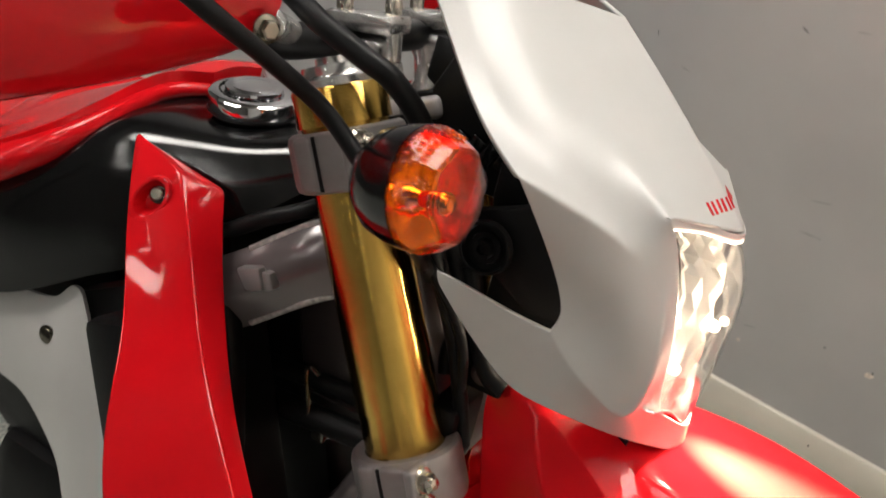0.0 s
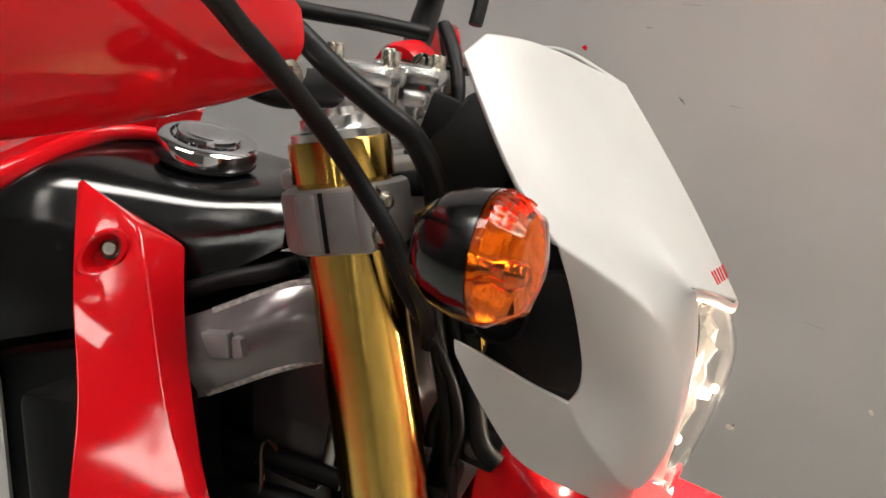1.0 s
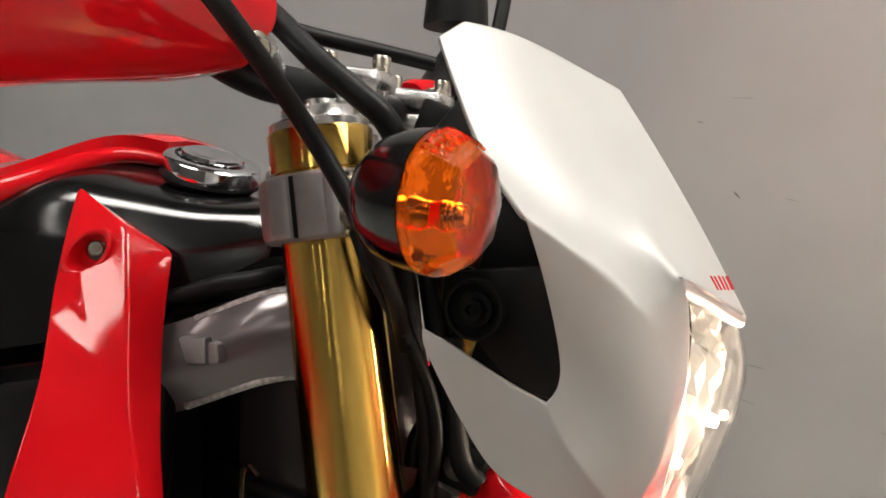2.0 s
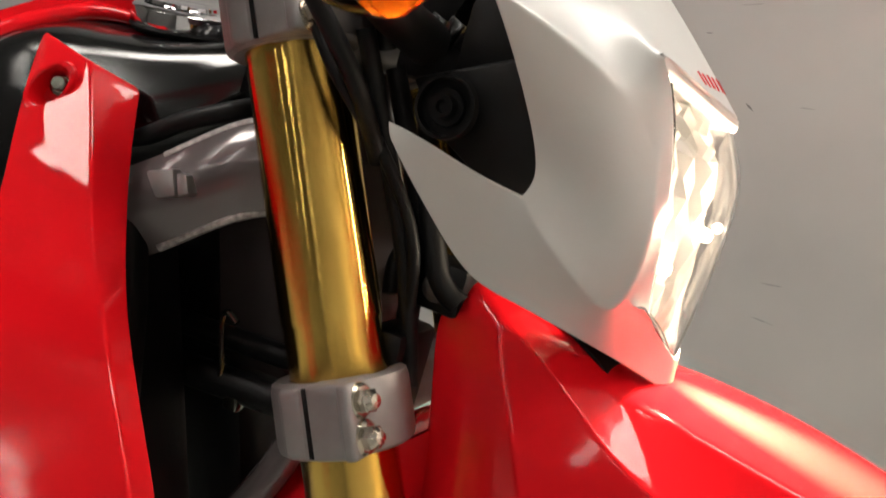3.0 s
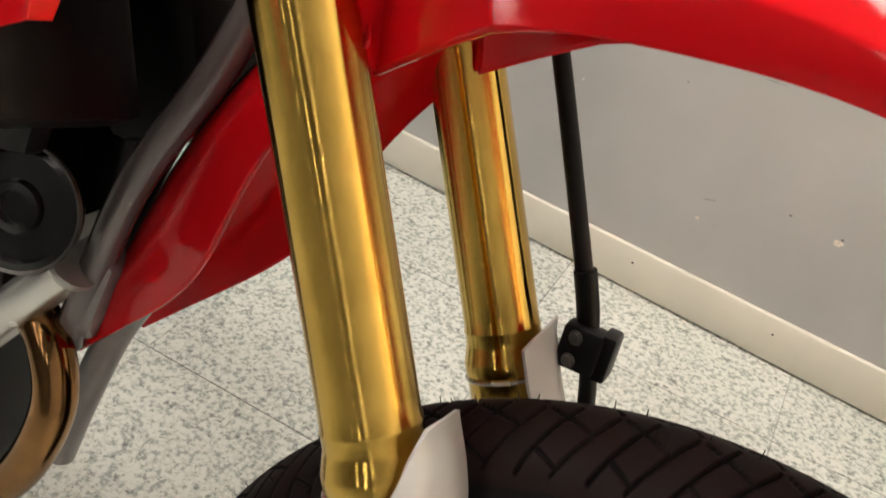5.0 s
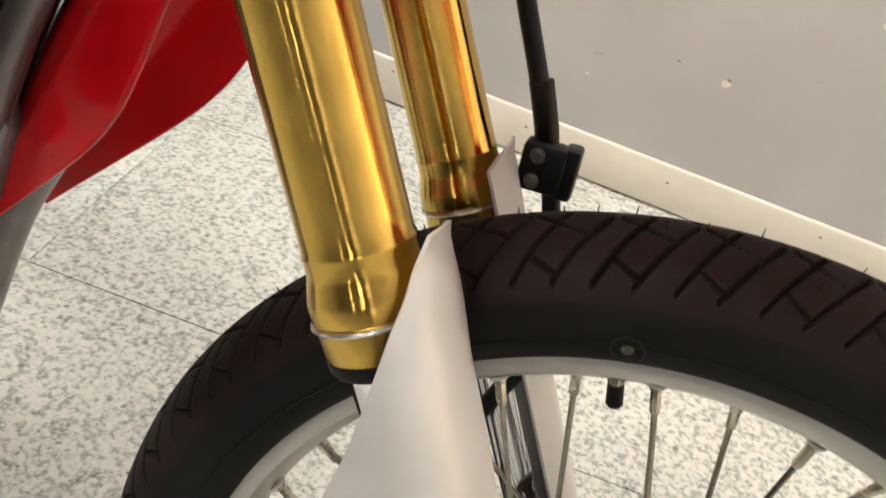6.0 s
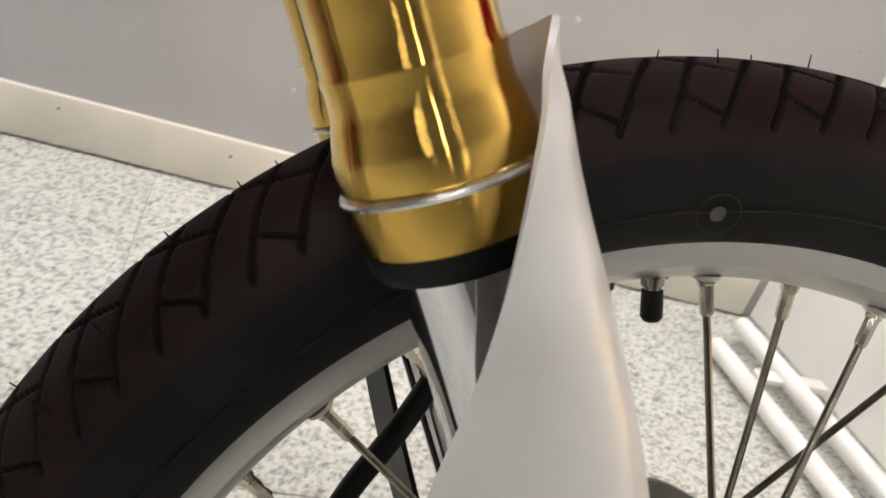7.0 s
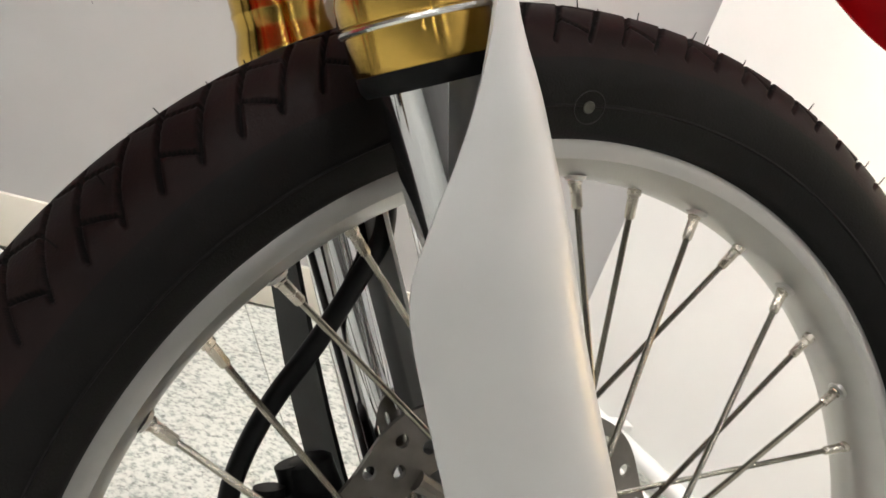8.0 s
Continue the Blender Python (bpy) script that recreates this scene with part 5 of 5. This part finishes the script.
part("cable_adjuster", tube([(-0.436, 0.100, 1.222), (-0.418, 0.085, 1.205), (-0.402, 0.070, 1.180), (-0.392, 0.055, 1.140)], [0.0065, 0.0060, 0.0055, 0.0055], 12), HOSE, bike)
part("cable_adjuster", tube([(-0.445, 0.120, 1.225), (-0.428, 0.105, 1.200), (-0.412, 0.090, 1.170), (-0.405, 0.070, 1.130)], 0.0055, 12), HOSE, bike)
part("cable_tie", lathe([(0.012, -0.002), (0.013, 0.0), (0.012, 0.002)], (-0.414, 0.088, 1.196), (0.3, -0.2, -0.9), 20), BLACK, bike)
part("adjuster_nut", lathe([(0.006, 0.0), (0.0075, 0.0), (0.0075, 0.016), (0.006, 0.016)], (-0.420, 0.095, 1.190), (0.3, -0.2, -0.9), 6), STEEL, bike)

# ---- front brake line and caliper on the far side ----
hose = part("brake_line", tube([(-0.275, 0.090, 1.000), (-0.240, 0.104, 0.930), (-0.2128, 0.108, 0.8715), (-0.1897, 0.110, 0.8203), (-0.1654, 0.111, 0.7661), (-0.146, 0.112, 0.722), (-0.134, 0.116, 0.690), (-0.120, 0.112, 0.645), (-0.109, 0.096, 0.600), (-0.108, 0.079, 0.560), (-0.120, 0.074, 0.530), (-0.1395, 0.073, 0.487), (-0.160, 0.073, 0.449), (-0.172, 0.074, 0.415), (-0.176, 0.075, 0.385), (-0.170, 0.075, 0.350)], 0.0066, 14), HOSE, bike, "black front brake line")
part("line_sleeve", tube([(-0.151, 0.109, 0.738), (-0.141, 0.114, 0.710), (-0.136, 0.116, 0.692)], 0.0085, 14), BLACK, hose, "black rubber sleeve")
holder = part("line_clamp", join(box(-0.136, 0.110, 0.683, 0.030, 0.022, 0.034, 0.004), box(-0.118, 0.116, 0.682, 0.012, 0.026, 0.036, 0.003)), BLACK, bike, "black clamp on the brake line")
for dz in (-0.009, 0.009):
    part("clamp_screw", bolt((-0.140, 0.098, 0.683 + dz), (-0.2, -1, 0), 0.0038, 0.003, False), STEELDARK, holder)
cal = part("brake_caliper", join(box(0, 0, 0, 0.060, 0.050, 0.090, 0.012, Matrix.Translation((-0.112, 0.070, 0.350)) @ pose(0, 0, 0, 0, 0, 0)), lathe([(0.016, -0.03), (0.017, 0.0), (0.015, 0.028), (0.012, 0.030)], (-0.118, 0.078, 0.385), (-0.4, 0.1, 0.9), 24)), BLACK, bike, "black brake caliper")
part("slide_pin", tube([(-0.120, 0.080, 0.370), (-0.138, 0.085, 0.408)], [0.011, 0.012], 16, 3), BLACK, cal)
part("slide_pin", tube([(-0.145, 0.075, 0.350), (-0.152, 0.078, 0.394)], [0.009, 0.010], 16, 3), BLACK, cal)
part("caliper_bracket", slab([(-0.085, 0.090, 0.40), (-0.040, 0.090, 0.42), (-0.03, 0.090, 0.33), (-0.10, 0.090, 0.30)], (0, 0.01, 0), 0.003), CAST, cal)
# rear wheel far behind and the stand that the bike leans on
part("rear_wheel", lathe([(0.20, -0.045), (0.29, -0.06), (0.325, -0.045), (0.335, 0.0), (0.325, 0.045), (0.29, 0.06), (0.20, 0.045)], (-1.40, 0.45, 0.34), (0.35, 0.94, 0.05), 72, True), RUBBER, bike)
part("swing_arm", tube([(-0.78, 0.10, 0.50), (-1.10, 0.22, 0.44), (-1.40, 0.33, 0.36)], 0.028, 16), ALU, bike)
part("side_stand", tube([(-0.95, 0.12, 0.42), (-0.97, 0.32, 0.20), (-0.98, 0.46, 0.16)], 0.013, 14), BLACK, bike, "black side stand")
part("rear_body", join(box(-1.15, 0.22, 0.92, 0.55, 0.16, 0.10, 0.03)), RED, bike, "red tail")

# ---- chips in the wall paint and nail heads in the baseboard ----
CHIP = vary("bare plaster", (0.68, 0.62, 0.55), 0.8, scale=200, amount=0.2)
SCUFF = vary("dark scuff", (0.16, 0.16, 0.165), 0.6, scale=200, amount=0.2)
wall_north = bpy.data.objects["wall_north"]
baseboard = bpy.data.objects["baseboard"]


def on_wall(x, z):
    """A place on the wall's face, from its world x and height."""
    return Vector((x, 1.268 - (x - 0.118) * 0.096 / 0.995, z))


def chip(x, z, w, h, material, turn=0.0, name="paint_chip"):
    """A small ragged flake of missing or added paint."""
    c = on_wall(x, z)
    out = []
    for k in range(11):
        a = 2 * math.pi * k / 11 + random.uniform(-0.15, 0.15)
        r = random.uniform(0.55, 1.0)
        u, v = w * 0.5 * r * math.cos(a), h * 0.5 * r * math.sin(a)
        u, v = u * math.cos(turn) - v * math.sin(turn), u * math.sin(turn) + v * math.cos(turn)
        out.append(c + Vector((0.995 * u, -0.096 * u, v)) + Vector((0, -0.0004, 0)))
    part(name, slab(out, (0, 0.003, 0), 0), material, wall_north)


chip(0.058, 0.280, 0.020, 0.017, CHIP, 0.6)
chip(0.061, 0.288, 0.006, 0.008, SCUFF)
chip(0.245, 0.458, 0.016, 0.011, CHIP, -0.4)
chip(-0.292, 0.842, 0.022, 0.004, SCUFF, -0.5, "scratch")
chip(-0.482, 0.858, 0.012, 0.012, RED, 0.0, "paint_spot")
chip(-0.177, 0.208, 0.010, 0.008, CHIP)
for k in range(26):
    dark = random.random() < 0.55
    w = random.uniform(0.003, 0.014)
    chip(random.uniform(-0.9, 0.75), random.uniform(0.14, 1.6), w, random.uniform(0.0015, 0.005), SCUFF if dark else CHIP, random.uniform(-1.2, 1.2), "scratch")
for k in range(9):
    chip(random.uniform(-0.5, 0.7), random.uniform(0.16, 1.0), random.uniform(0.02, 0.05), random.uniform(0.002, 0.004), vary("rubbed paint", (0.30, 0.305, 0.31), 0.4, scale=60, amount=0.2), random.uniform(-0.5, 0.5), "scratch")
for x, z in ((-0.258, 0.062), (0.032, 0.060), (0.32, 0.070), (0.60, 0.066), (-0.55, 0.070)):
    c = on_wall(x, z)
    part("nail_head", lathe([(0.0001, 0.0006), (0.0022, 0.0005), (0.0026, 0)], c + Vector((0, -0.0125, 0)), (-0.096, -0.995, 0), 12), STEELDARK, baseboard)

# ---- floor tiles ----
TILE = 0.471
tile_bm = box(0, 0, -0.004, TILE - 0.0016, TILE - 0.0016, 0.008, 0.0006, None, 1)
tile_me = bpy.data.meshes.new("tile")
tile_bm.to_mesh(tile_me)
tile_bm.free()
tile_me.materials.append(TERRAZZO)
for i in range(-8, 6):
    for j in range(-11, 5):
        tile = new("tile", tile_me)
        tile.parent = floor
        tile.location = (0.095 + (i + 0.5) * TILE, 0.12 + (j + 0.5) * TILE, -0.0045)
